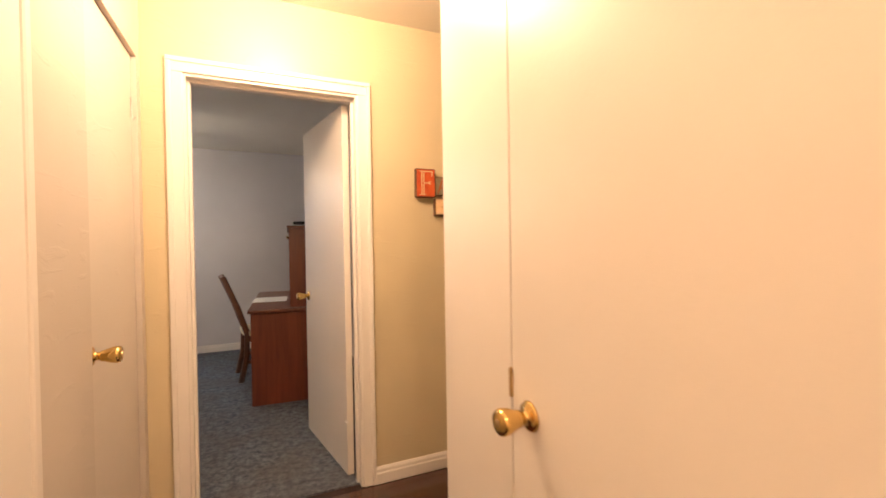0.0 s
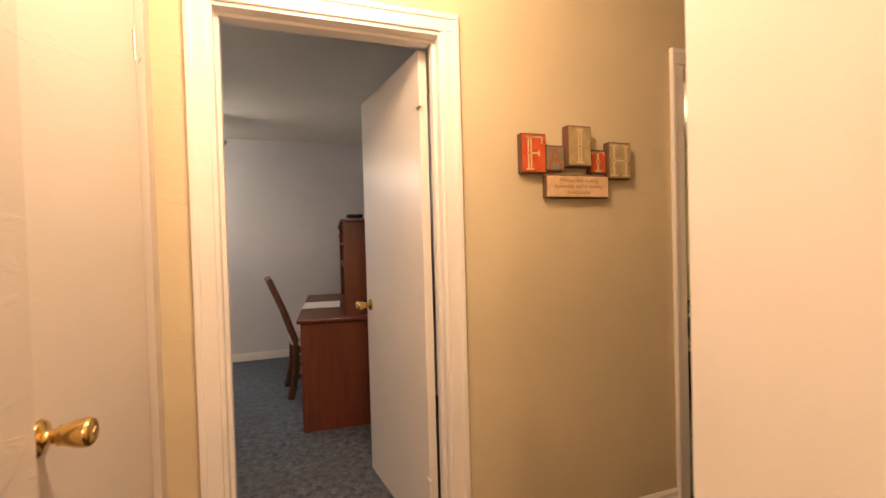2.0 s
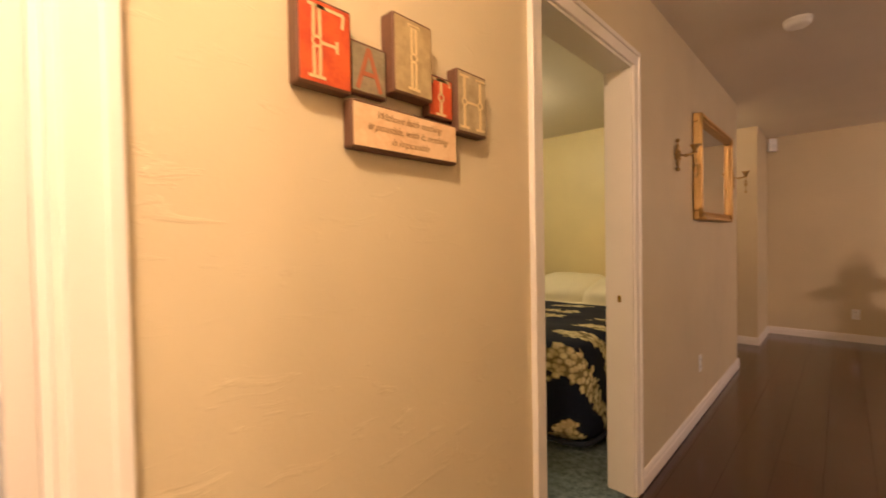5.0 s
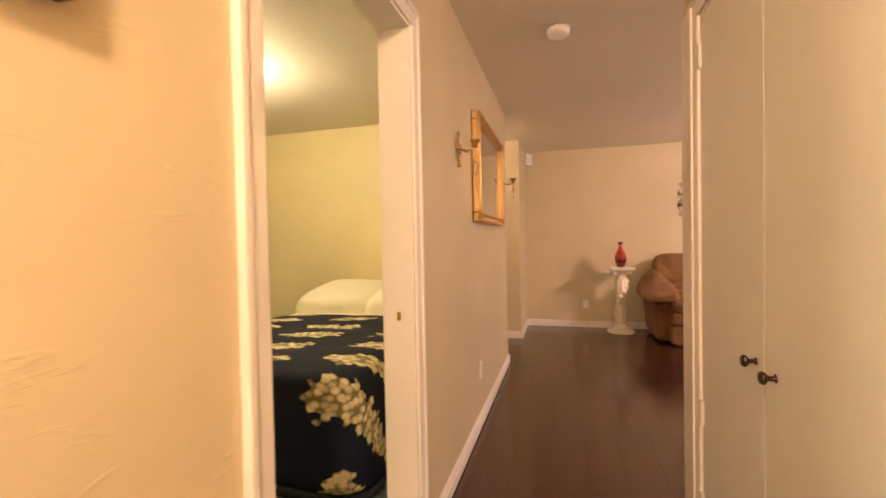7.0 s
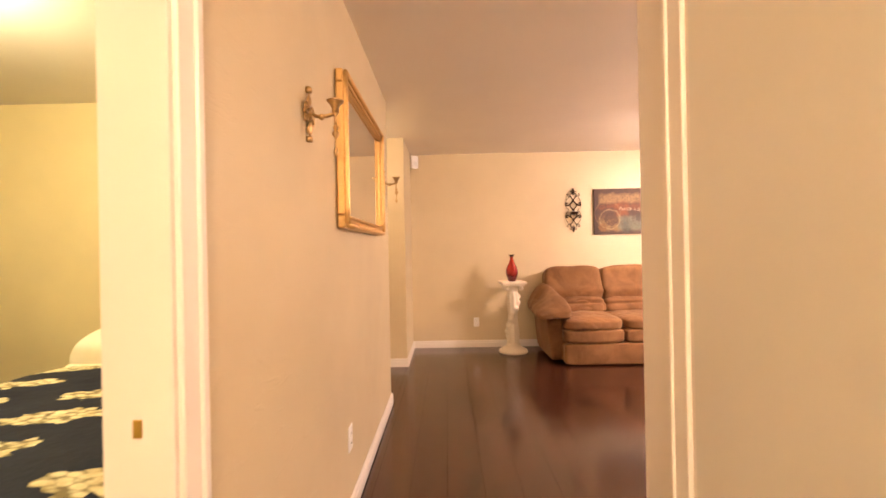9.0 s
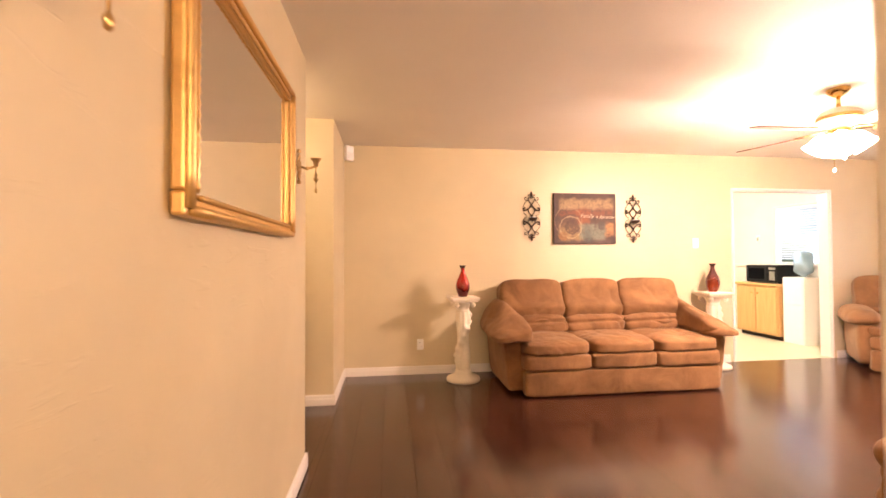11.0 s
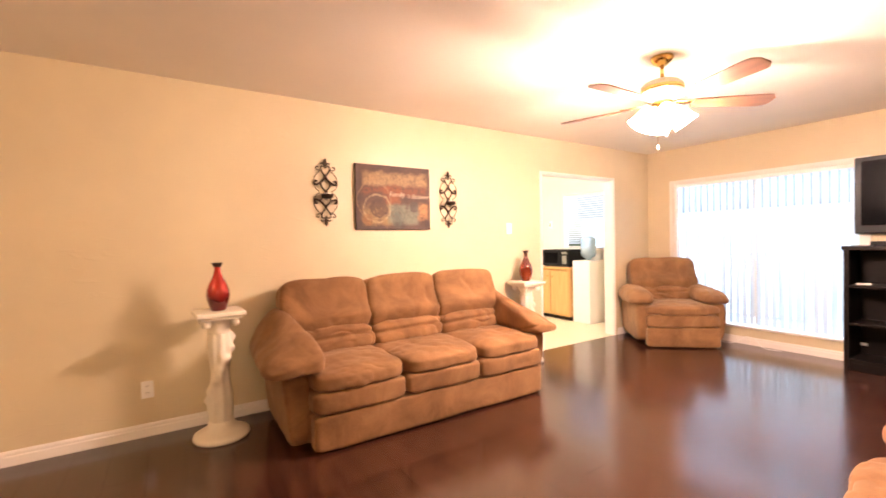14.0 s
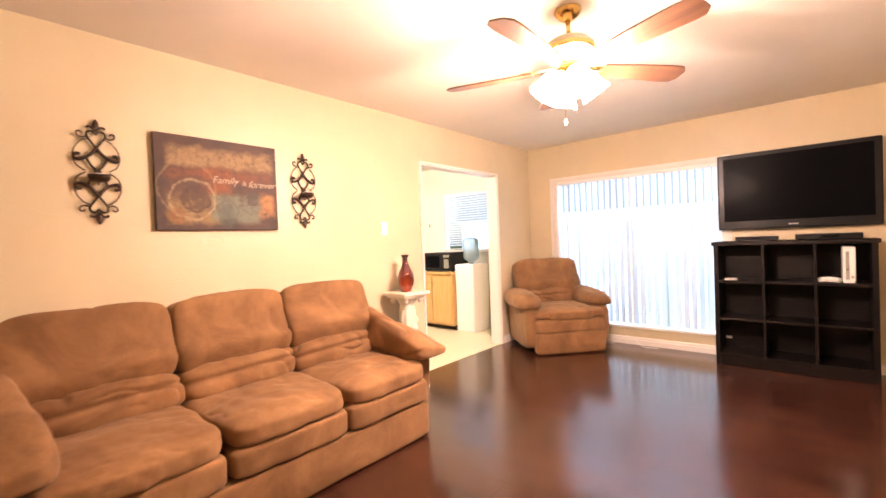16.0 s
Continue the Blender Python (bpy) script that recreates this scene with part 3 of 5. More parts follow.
def pedestal(m, label):
    o = thing("pedestal", m, label, "pedestal", "pair of plaster pedestals")
    part("foot", lathe([(0, 0), (0.165, 0), (0.172, 0.012), (0.168, 0.03), (0.14, 0.045), (0.105, 0.06), (0.085, 0.085), (0.078, 0.11), (0, 0.11)], 40), PLASTER, o, "", True)
    bm = bmesh.new()
    rings, seg, n = [], 40, 46
    for k in range(n + 1):
        u = k / n
        z = 0.10 + 0.60 * u
        r0 = 0.066 - 0.006 * u + 0.008 * math.sin(u * 9)
        ring = []
        for i in range(seg):
            a = 2 * math.pi * i / seg
            r = r0 * (1 + 0.06 * math.cos(8 * a)) + 0.020 * max(0.0, math.cos(a - 5.2 * u)) ** 6 * (1 + 0.5 * math.sin(u * 40 + a * 3))
            ring.append(bm.verts.new((r * math.cos(a), r * math.sin(a), z)))
        rings.append(ring)
    for a, b in zip(rings, rings[1:]):
        for i in range(seg):
            bm.faces.new((a[i], a[(i + 1) % seg], b[(i + 1) % seg], b[i]))
    part("shaft", bm, PLASTER, o, "fluted shaft with a twisting vine", True)
    part("capital", lathe([(0.05, 0.685), (0.068, 0.70), (0.062, 0.712), (0.066, 0.74), (0.092, 0.785), (0.115, 0.80), (0, 0.80)], 36), PLASTER, o, "", True)
    for k in range(4):
        a = radians(45 + 90 * k)
        part("volute", moved(lathe([(0, -0.017), (0.022, -0.017), (0.026, 0), (0.022, 0.017), (0, 0.017)], 18), pose(0.118 * math.cos(a), 0.118 * math.sin(a), 0.768, 90, 0, 45 + 90 * k)), PLASTER, o, "", True)
    b = box(-0.125, 0.125, -0.125, 0.125, 0.795, 0.815, 0.005)
    join(b, box(-0.145, 0.145, -0.145, 0.145, 0.815, 0.845, 0.006))
    part("abacus", b, PLASTER, o, "square ivory top")
    return o


def vase(m, material, label):
    o = thing("vase", m, label, "vase", "pair of vases")
    part("body", lathe([(0, 0), (0.042, 0), (0.046, 0.006), (0.055, 0.03), (0.068, 0.07), (0.073, 0.10), (0.070, 0.135), (0.057, 0.175), (0.039, 0.21), (0.026, 0.24), (0.020, 0.265), (0.0195, 0.28), (0.022, 0.297)], 40), material, o, "", True)
    part("lip", lathe([(0.0215, 0.29), (0.026, 0.298), (0.033, 0.313), (0.035, 0.318), (0.031, 0.318), (0.022, 0.302)], 36), IRON, o, "dark rim", True)
    return o


pedestal(pose(6.78, 0.99, 0, 0, 0, 4), "ivory plaster column pedestal with a twisting vine, beside the sofa")
pedestal(pose(6.87, -1.88, 0, 0, 0, -3), "ivory plaster column pedestal behind the sofa's end")
vase(pose(6.78, 0.99, 0.845), RED, "shiny red bottle vase with a dark neck on a pedestal")
vase(pose(6.87, -1.88, 0.845), AMBER, "amber-brown bottle vase on a pedestal")


def spiral(cx, cz, r0, r1, a0, a1, n=22):
    return [(cx + (r0 + (r1 - r0) * i / n) * math.cos(radians(a0 + (a1 - a0) * i / n)), 0, cz + (r0 + (r1 - r0) * i / n) * math.sin(radians(a0 + (a1 - a0) * i / n))) for i in range(n + 1)]


def iron_scroll(m):
    """Scrolled wall ornament, 0.2 m wide and 0.57 m high; x across, z up, wall behind at +y."""
    o = thing("wall_ornament", m, "dark bronzed scrolled iron wall ornament with a candle cup", "wall decor", "pair of iron ornaments")
    def curve(pts, k=5):
        """A smooth line through a few points."""
        p = [Vector(q) for q in pts]
        p = [2 * p[0] - p[1]] + p + [2 * p[-1] - p[-2]]
        out = []
        for a, b, c, d in zip(p, p[1:], p[2:], p[3:]):
            for m in range(k):
                u = m / k
                out.append(0.5 * (2 * b + (c - a) * u + (2 * a - 5 * b + 4 * c - d) * u * u + (3 * b - a - 3 * c + d) * u ** 3))
        return out + [p[-2]]
    for sx in (-1, 1):
        for sz in (-1, 1):
            for nm, r, pts in (("heart", 0.0056, ((0.0, 0.196), (0.016, 0.214), (0.036, 0.206), (0.036, 0.182), (0.016, 0.150), (0.0, 0.126))),
                               ("wing", 0.0088, ((0.0, 0.128), (0.018, 0.100), (0.046, 0.074), (0.078, 0.062), (0.092, 0.074), (0.084, 0.090), (0.068, 0.088))),
                               ("cross", 0.0062, ((0.0, 0.112), (0.026, 0.090), (0.040, 0.070), (0.026, 0.034), (0.004, 0.012))),
                               ("bow", 0.0032, ((0.030, 0.176), (0.062, 0.160), (0.090, 0.120), (0.098, 0.070), (0.084, 0.030), (0.050, 0.004))),
                               ("curl", 0.0042, ((0.036, 0.186), (0.058, 0.178), (0.076, 0.186), (0.078, 0.204), (0.064, 0.208), (0.060, 0.198)))):
                part(nm, tube([(sx * q.x, -0.018, sz * q.y) for q in curve([(a, b, 0) for a, b in pts])], r, 7), IRON, o, "", True)
    for sz in (-1, 1):
        part("finial", cushion(0, -0.018, sz * 0.246, 0.030, 0.012, 0.066, 1.6, 0, 5), IRON, o, "", True)
        for sx in (-1, 1):
            part("petal", tube([(0.0, -0.018, sz * 0.218), (sx * 0.018, -0.018, sz * 0.236), (sx * 0.034, -0.018, sz * 0.238), (sx * 0.038, -0.018, sz * 0.228)], 0.0062), IRON, o, "", True)
    part("hub", box(-0.016, 0.016, -0.026, -0.010, -0.016, 0.016, 0.004), IRON, o)
    part("candle_cup", lathe([(0, -0.022), (0.034, -0.020), (0.047, -0.006), (0.050, 0.014), (0.046, 0.014), (0.042, 0.0), (0, -0.008)], 28, None, pose(0, -0.062, -0.035)), IRON, o, "", True)
    part("candle", lathe([(0, -0.006), (0.030, -0.006), (0.032, 0.020), (0.029, 0.020), (0.027, 0.002), (0, 0.002)], 24, None, pose(0, -0.062, -0.035)), PLASTIC, o, "small pale tea light cup", True)
    part("cup_arm", tube([(0, -0.012, -0.06), (0, -0.035, -0.068), (0, -0.055, -0.055)], 0.004), IRON, o, "", True)
    part("wall_peg", box(-0.006, 0.006, -0.014, 0.0, -0.01, 0.01), IRON, o)
    return o


iron_scroll(pose(XS, 0.163, 1.70, 0, 0, -90))
iron_scroll(pose(XS, -1.043, 1.68, 0, 0, -90))


def lettering(text, size, m, material, parent, name="lettering", shear=0.0, extrude=0.0006):
    cu = bpy.data.curves.new(name, "FONT")
    cu.body, cu.size, cu.extrude, cu.shear, cu.align_x, cu.align_y = text, size, extrude, shear, "CENTER", "CENTER"
    cu.materials.append(material)
    ob = new(name, cu)
    ob.parent = parent
    ob.matrix_local = m
    return ob


def canvas_paint():
    """Patchwork of rust, ochre and teal washes with dark borders."""
    n = Nodes("patchwork_canvas")
    x, y, z = n.xyz()
    nz = n.noise(9, 5, 0.65)
    w = n.math("MULTIPLY_ADD", nz, 0.10, -0.05)
    xx, zz = n.math("ADD", x, w), n.math("ADD", z, w)

    def inside(x0, x1, z0, z1, soft=0.02):
        def step(v, a):
            return n.ramp(v, a - soft, a + soft)
        a = n.math("MULTIPLY", step(xx, x0), n.math("SUBTRACT", 1.0, step(xx, x1)))
        b = n.math("MULTIPLY", step(zz, z0), n.math("SUBTRACT", 1.0, step(zz, z1)))
        return n.math("MULTIPLY", a, b)
    col = n.mix(n.ramp(n.noise(4, 5, 0.6), 0.3, 0.7), (0.035, 0.020, 0.017), (0.095, 0.045, 0.030))
    for bx, cc, k in (((-0.30, 0.34, 0.10, 0.22), (0.32, 0.20, 0.09), 0.85), ((-0.30, 0.33, 0.03, 0.10), (0.17, 0.055, 0.024), 0.9),
                      ((-0.12, 0.06, -0.06, 0.10), (0.24, 0.075, 0.025), 0.8), ((-0.31, -0.02, -0.25, -0.06), (0.30, 0.19, 0.07), 0.7),
                      ((-0.06, 0.24, -0.24, -0.06), (0.16, 0.17, 0.12), 0.85), ((0.24, 0.34, -0.20, -0.05), (0.42, 0.20, 0.07), 0.8),
                      ((-0.30, -0.10, -0.10, 0.02), (0.10, 0.05, 0.03), 0.7), ((-0.02, 0.06, -0.27, -0.13), (0.06, 0.085, 0.07), 0.7)):
        f = n.math("MULTIPLY", inside(*bx), n.math("MULTIPLY", n.ramp(n.noise(15, 5, 0.75), 0.30, 0.50), k))
        col = n.mix(f, col, cc)
    for cx, cz, r0, r1, cc, k in ((-0.155, -0.095, 0.0, 0.085, (0.060, 0.026, 0.018), 0.75), (-0.17, -0.10, 0.118, 0.130, (0.42, 0.30, 0.16), 0.7), (-0.20, -0.03, 0.155, 0.165, (0.36, 0.24, 0.12), 0.45),
                                  (0.195, -0.075, 0.0, 0.045, (0.055, 0.040, 0.034), 0.85), (0.03, -0.16, 0.060, 0.070, (0.05, 0.06, 0.05), 0.5), (-0.26, -0.20, 0.0, 0.05, (0.24, 0.10, 0.03), 0.6)):
        d = n.math("SQRT", n.math("ADD", n.math("POWER", n.math("SUBTRACT", x, cx), 2.0), n.math("POWER", n.math("SUBTRACT", z, cz), 2.0)))
        d = n.math("ADD", d, n.math("MULTIPLY_ADD", n.noise(16, 3), 0.05, -0.025))
        ring = n.math("MULTIPLY", n.ramp(d, r0 - 0.006, r0 + 0.006), n.math("SUBTRACT", 1.0, n.ramp(d, r1 - 0.006, r1 + 0.006)))
        col = n.mix(n.math("MULTIPLY", ring, n.math("MULTIPLY", n.ramp(n.noise(24, 4, 0.7), 0.30, 0.50), k)), col, cc)
    col = n.mix(n.math("MULTIPLY", n.ramp(n.noise(38, 6, 0.8), 0.50, 0.66), 0.55), col, (0.040, 0.022, 0.016))
    n.bump(n.noise(220, 2), 0.25, 0.002)
    return n.done(col, 0.65)


pic = thing("canvas_picture", pose(XS, -0.457, 1.675, 0, 0, -90), "brown and teal patchwork canvas with script lettering on the wall", "picture")
part("canvas", box(-0.367, 0.367, -0.034, -0.002, -0.285, 0.285, 0.004), canvas_paint(), pic)
LET = plain("cream_script", (0.46, 0.35, 0.24), 0.7)
lettering("Family", 0.062, pose(0.022, -0.0362, 0.030, 90), LET, pic, "lettering", 0.25, 0.0003)
lettering("is", 0.050, pose(0.138, -0.0362, 0.022, 90), LET, pic, "lettering", 0.3, 0.0003)
lettering("forever", 0.062, pose(0.256, -0.0362, 0.018, 90), LET, pic, "lettering", 0.5, 0.0003)


def outlet(m, label="white wall outlet plate", double=True):
    o = thing("wall_outlet", m, label, "outlet")
    part("plate", box(-0.036, 0.036, -0.007, -0.001, -0.058, 0.058, 0.003), PLASTIC, o)
    for z in (-0.022, 0.022) if double else ():
        s = part("socket", box(-0.016, 0.016, -0.0085, -0.006, z - 0.014, z + 0.014, 0.004), PLASTIC, o)
        for x in (-0.006, 0.006):
            part("slot", box(x - 0.0013, x + 0.0013, -0.0092, -0.008, z - 0.004, z + 0.006), BLACK, s)
    if not double:
        part("toggle", box(-0.005, 0.005, -0.016, -0.006, -0.010, 0.012, 0.002), PLASTIC, o)
    return o


outlet(pose(XS, 1.406, 0.315, 0, 0, -90))
outlet(pose(3.70, Y1, 0.362))
tagged(outlet(pose(XS, -1.831, 1.40, 0, 0, -90), "white light switch plate", False), "", "light switch")
det = thing("alarm_sensor", pose(7.031, 2.166, 2.34, 0, 0, -45), "white plastic alarm sensor high in the corner", "sensor")
part("housing", box(-0.052, 0.052, -0.045, -0.001, -0.078, 0.078, 0.009), PLASTIC, det)
part("lens", box(-0.034, 0.034, -0.049, -0.043, -0.055, 0.005, 0.005), PAPER, det)

# gilt mirror with candle sconces on the corridor wall
mir = thing("wall_mirror", pose(4.075, Y1, 1.69), "rectangular mirror in a wide moulded gilt frame", "mirror")
MW, MH, RW = 0.534, 0.348, 0.058
for i, (x0, x1, z0, z1) in enumerate(((-MW, MW, -MH, -MH + RW), (-MW, MW, MH - RW, MH), (-MW, -MW + RW, -MH + RW, MH - RW), (MW - RW, MW, -MH + RW, MH - RW))):
    rail = part("frame_rail", box(x0, x1, -0.038, -0.002, z0, z1, 0.008), GOLD, mir)
    if i < 2:
        zo, zi = (z0 + 0.013, z1 - 0.010) if i == 0 else (z1 - 0.013, z0 + 0.010)
        part("bead", tube([(x0 + 0.02 + (x1 - x0 - 0.04) * k / 8, -0.044, zo) for k in range(9)], 0.013), GOLD, rail, "", True)
        part("inner_bead", tube([(x0 + 0.06 + (x1 - x0 - 0.12) * k / 60, -0.043, zi) for k in range(61)], 0.0085, 8, None, lambda u: 1.0 if int(u * 60 + 0.5) % 2 else 0.62), GOLD, rail, "", True)
    else:
        xo, xi = (x0 + 0.013, x1 - 0.010) if i == 2 else (x1 - 0.013, x0 + 0.010)
        part("bead", tube([(xo, -0.044, z0 - 0.04 + (z1 - z0 + 0.08) * k / 8) for k in range(9)], 0.013), GOLD, rail, "", True)
        part("inner_bead", tube([(xi, -0.043, z0 + (z1 - z0) * k / 40) for k in range(41)], 0.0085, 8, None, lambda u: 1.0 if int(u * 40 + 0.5) % 2 else 0.62), GOLD, rail, "", True)
part("glass", box(-MW + 0.050, MW - 0.050, -0.024, -0.020, -MH + 0.050, MH - 0.050), MIRROR, mir)


def sconce(m):
    o = thing("candle_sconce", m, "antique brass candle sconce without a candle", "sconce", "pair of brass sconces")
    part("back_plate", moved(lathe([(0, 0), (0.022, 0.0), (0.025, 0.006), (0.018, 0.014), (0.010, 0.020), (0, 0.022)], 24), pose(0, -0.001, 0, 90)), ANTIQUE, o, "", True)
    for s in (-1, 1):
        part("leaf_ornament", cushion(0, -0.010, s * 0.048, 0.030, 0.018, 0.055, 1.6, 0.004, 8, s, None, 40), ANTIQUE, o, "", True)
        part("tip", lathe([(0, -0.012), (0.012, -0.010), (0.013, 0.004), (0.008, 0.010), (0, 0.012)], 14, None, pose(0, -0.008, s * 0.085)), ANTIQUE, o, "", True)
        for t in (-1, 1):
            pts = [(t * q[0], -0.010, s * q[2]) for q in spiral(0.030, 0.020, 0.020, 0.005, -120, 260, 16)]
            part("scroll", tube(pts, 0.0042, 7), ANTIQUE, o, "", True)
        part("side_ornament", cushion(s * 0.040, -0.008, 0, 0.024, 0.014, 0.022, 2, 0.002, 6), ANTIQUE, o, "", True)
    part("arm", tube([(0, -0.018, 0.0), (0, -0.045, -0.010), (0, -0.075, -0.006), (0, -0.100, 0.004)], 0.0065), ANTIQUE, o, "", True)
    part("arm_bead", lathe([(0, -0.010), (0.010, -0.006), (0.012, 0.0), (0.010, 0.006), (0, 0.010)], 16, None, pose(0, -0.052, -0.010, 90)), ANTIQUE, o, "", True)
    part("candle_cup", lathe([(0, 0.0), (0.012, 0.0), (0.013, 0.014), (0.018, 0.026), (0.028, 0.036), (0.030, 0.041), (0.026, 0.041), (0.016, 0.034), (0.010, 0.020), (0, 0.018)], 24, None, pose(0, -0.100, 0.004)), ANTIQUE, o, "", True)
    part("drop_finial", lathe([(0, -0.150), (0.006, -0.146), (0.008, -0.132), (0.003, -0.120), (0.003, -0.090), (0.012, -0.078), (0.013, -0.070), (0.005, -0.062), (0.010, -0.050), (0.004, -0.042), (0.003, -0.015), (0.010, -0.004), (0, 0.002)], 16, None, pose(0, -0.100, 0.004)), ANTIQUE, o, "", True)
    return o


sconce(pose(3.17, Y1, 1.715))
sconce(pose(4.90, Y1, 1.745))

# smoke alarm
al = thing("smoke_alarm", pose(3.52, 1.70, H), "round white smoke alarm on the ceiling", "smoke alarm")
part("base", lathe([(0, -0.001), (0.066, -0.001), (0.066, -0.012), (0, -0.012)], 36), PLASTIC, al)
part("cover", lathe([(0.064, -0.012), (0.062, -0.03), (0.052, -0.040), (0.02, -0.042), (0, -0.042)], 36), PLASTIC, al, "", True)

# ---- ceiling fan ----


def ceiling_fan(m, blades, phase, lit, label, zb=-0.30, R=0.68, kit=True):
    o = thing("ceiling_fan", m, label, "ceiling fan")
    part("canopy", lathe([(0, -0.001), (0.068, -0.001), (0.07, -0.012), (0.055, -0.035), (0.03, -0.055), (0.016, -0.06), (0, -0.06)], 32), BRASS, o, "", True)
    part("downrod", lathe([(0.012, -0.05), (0.012, -0.15)], 16), BRASS, o, "", True)
    part("motor", lathe([(0.02, -0.135), (0.05, -0.145), (0.10, -0.165), (0.125, -0.19), (0.125, -0.235), (0.10, -0.26), (0.06, -0.275), (0, -0.275)], 40), CREAM_METAL, o, "cream enamelled motor housing", True)
    part("motor_band", lathe([(0.1255, -0.20), (0.128, -0.203), (0.128, -0.222), (0.1255, -0.225)], 40), BRASS, o, "brass band round the motor", True)
    for k in range(blades):
        a = phase + 360 / blades * k
        mm = pose(0, 0, zb, 0, 0, a) @ pose(0, 0, 0, -12, 0, 0)
        bm = bmesh.new()
        out = [(0.19, -0.045), (0.40, -0.062), (0.60, -0.070), (R - 0.03, -0.066), (R, -0.035), (R, 0.035), (R - 0.03, 0.066), (0.60, 0.070), (0.40, 0.062), (0.19, 0.045)]
        top = [bm.verts.new((x, y, 0.004)) for x, y in out]
        bot = [bm.verts.new((x, y, -0.004)) for x, y in out]
        bm.faces.new(top)
        bm.faces.new(bot[::-1])
        for i in range(len(out)):
            j = (i + 1) % len(out)
            bm.faces.new((top[i], bot[i], bot[j], top[j]))
        bl = part("blade", bm, BLADE, o, "brown wooden blade")
        bl.matrix_local = mm
        br = box(0.08, 0.24, -0.018, 0.018, 0.005, 0.012, 0.003)
        join(br, box(0.20, 0.26, -0.035, 0.035, 0.005, 0.011, 0.003))
        part("bracket", br, BRASS, bl)
    if kit:
        part("light_hub", lathe([(0.05, -0.275), (0.06, -0.29), (0.06, -0.33), (0.045, -0.35), (0.02, -0.365), (0, -0.368)], 28), BRASS, o, "", True)
        for k in range(4):
            mm = pose(0, 0, -0.33, 0, 0, 45 + 90 * k) @ pose(0.066, 0, 0, 0, 145, 0)
            part("lamp_shade", lathe([(0.024, 0.0), (0.034, 0.012), (0.050, 0.034), (0.058, 0.066), (0.064, 0.100), (0.078, 0.132), (0.075, 0.132), (0.060, 0.100), (0.054, 0.066), (0.046, 0.036), (0.028, 0.014)], 28, None, mm), lit, o, "bright frosted glass shade", True)
        for x, y, l in ((0.02, 0.02, 0.24), (-0.02, -0.015, 0.16)):
            ch = part("pull_chain", tube([(x, y, -0.35), (x, y, -0.35 - l * 0.5), (x, y, -0.35 - l)], 0.0016), BRASS, o)
            part("pull_knob", lathe([(0, 0), (0.007, 0.004), (0.009, 0.016), (0.005, 0.032), (0, 0.034)], 14, None, pose(x, y, -0.36 - l)), PLASTIC, ch, "white pull knob", True)
    return o


ceiling_fan(pose(5.144, -1.462, H), 5, 18, FAN_GLASS, "brass ceiling fan with brown blades and lit glass shades")
ceiling_fan(pose(-1.30, 4.75, H), 5, 23, SHADE, "ceiling fan with brown blades in the study", -0.24, 0.68)

# ---- window and television side ----
win = structure(thing("window_1", pose(4.86, YW, 0.20), "", ""), "wide white-framed window with vertical blinds", "window")
WW, WH = 1.85, 1.785
for nm, b in (("window_frame", (0, 0.04, -0.11, 0.004, 0, WH)), ("window_frame", (WW - 0.04, WW, -0.11, 0.004, 0, WH)), ("window_frame", (0.04, WW - 0.04, -0.11, 0.004, WH - 0.018, WH)),
              ("window_frame", (WW / 2 - 0.018, WW / 2 + 0.018, -0.11, -0.06, 0.03, WH - 0.04))):
    part(nm, box(*b, 0.004), WHITE, win)
part("window_sill", box(-0.03, WW + 0.03, -0.11, 0.03, -0.012, 0.014, 0.004), WHITE, win)
for x in (0.04, WW / 2 + 0.018):
    g = part("pane", box(x, x + WW / 2 - 0.06, -0.092, -0.088, 0.02, WH - 0.04), GLASS, win)
    g.visible_shadow = False
for nm, b in (("casing", (-0.05, 0.0, 0.001, 0.016, 0.014, WH)), ("casing", (WW, WW + 0.05, 0.001, 0.016, 0.014, WH)), ("head_casing", (-0.05, WW + 0.05, 0.001, 0.0165, WH, WH + 0.035))):
    part(nm, box(*b, 0.003), WHITE, win)


def vane_cloth():
    n = Nodes("translucent_vane")
    tr = n.add("ShaderNodeBsdfTranslucent")
    tr.inputs[0].default_value = (0.80, 0.86, 0.92, 1)
    df = n.add("ShaderNodeBsdfDiffuse")
    df.inputs[0].default_value = (0.82, 0.83, 0.84, 1)
    mx = n.add("ShaderNodeMixShader")
    mx.inputs[0].default_value = 0.5
    n.t.links.new(df.outputs[0], mx.inputs[1])
    n.t.links.new(tr.outputs[0], mx.inputs[2])
    n.t.links.new(mx.outputs[0], n.t.nodes["Material Output"].inputs[0])
    return n.m


VANE = vane_cloth()
bl = thing("vertical_blind", pose(4.90, YW, 0.20), "white vertical blind with its vanes turned half open", "blind")
part("head_rail", box(0.0, 1.77, -0.05, -0.012, 1.725, 1.765, 0.004), PLASTIC, bl)
vane = bpy.data.meshes.new("vane")
bm = bmesh.new()
seg = 6
for z in (0.03, 1.73):
    for i in range(seg + 1):
        u = -1 + 2 * i / seg
        bm.verts.new((0.043 * u, 0.006 * (1 - u * u), z))
bm.verts.ensure_lookup_table()
for i in range(seg):
    bm.faces.new((bm.verts[i], bm.verts[i + 1], bm.verts[seg + 2 + i], bm.verts[seg + 1 + i]))
bmesh.ops.solidify(bm, geom=bm.faces[:], thickness=0.0012)
bm.to_mesh(vane)
bm.free()
vane.materials.append(VANE)
for k in range(24):
    v = new("vane", vane)
    v.parent = bl
    v.matrix_local = pose(0.04 + 0.0735 * k, -0.032, 0, 0, 0, -38 + random.uniform(-4, 4))

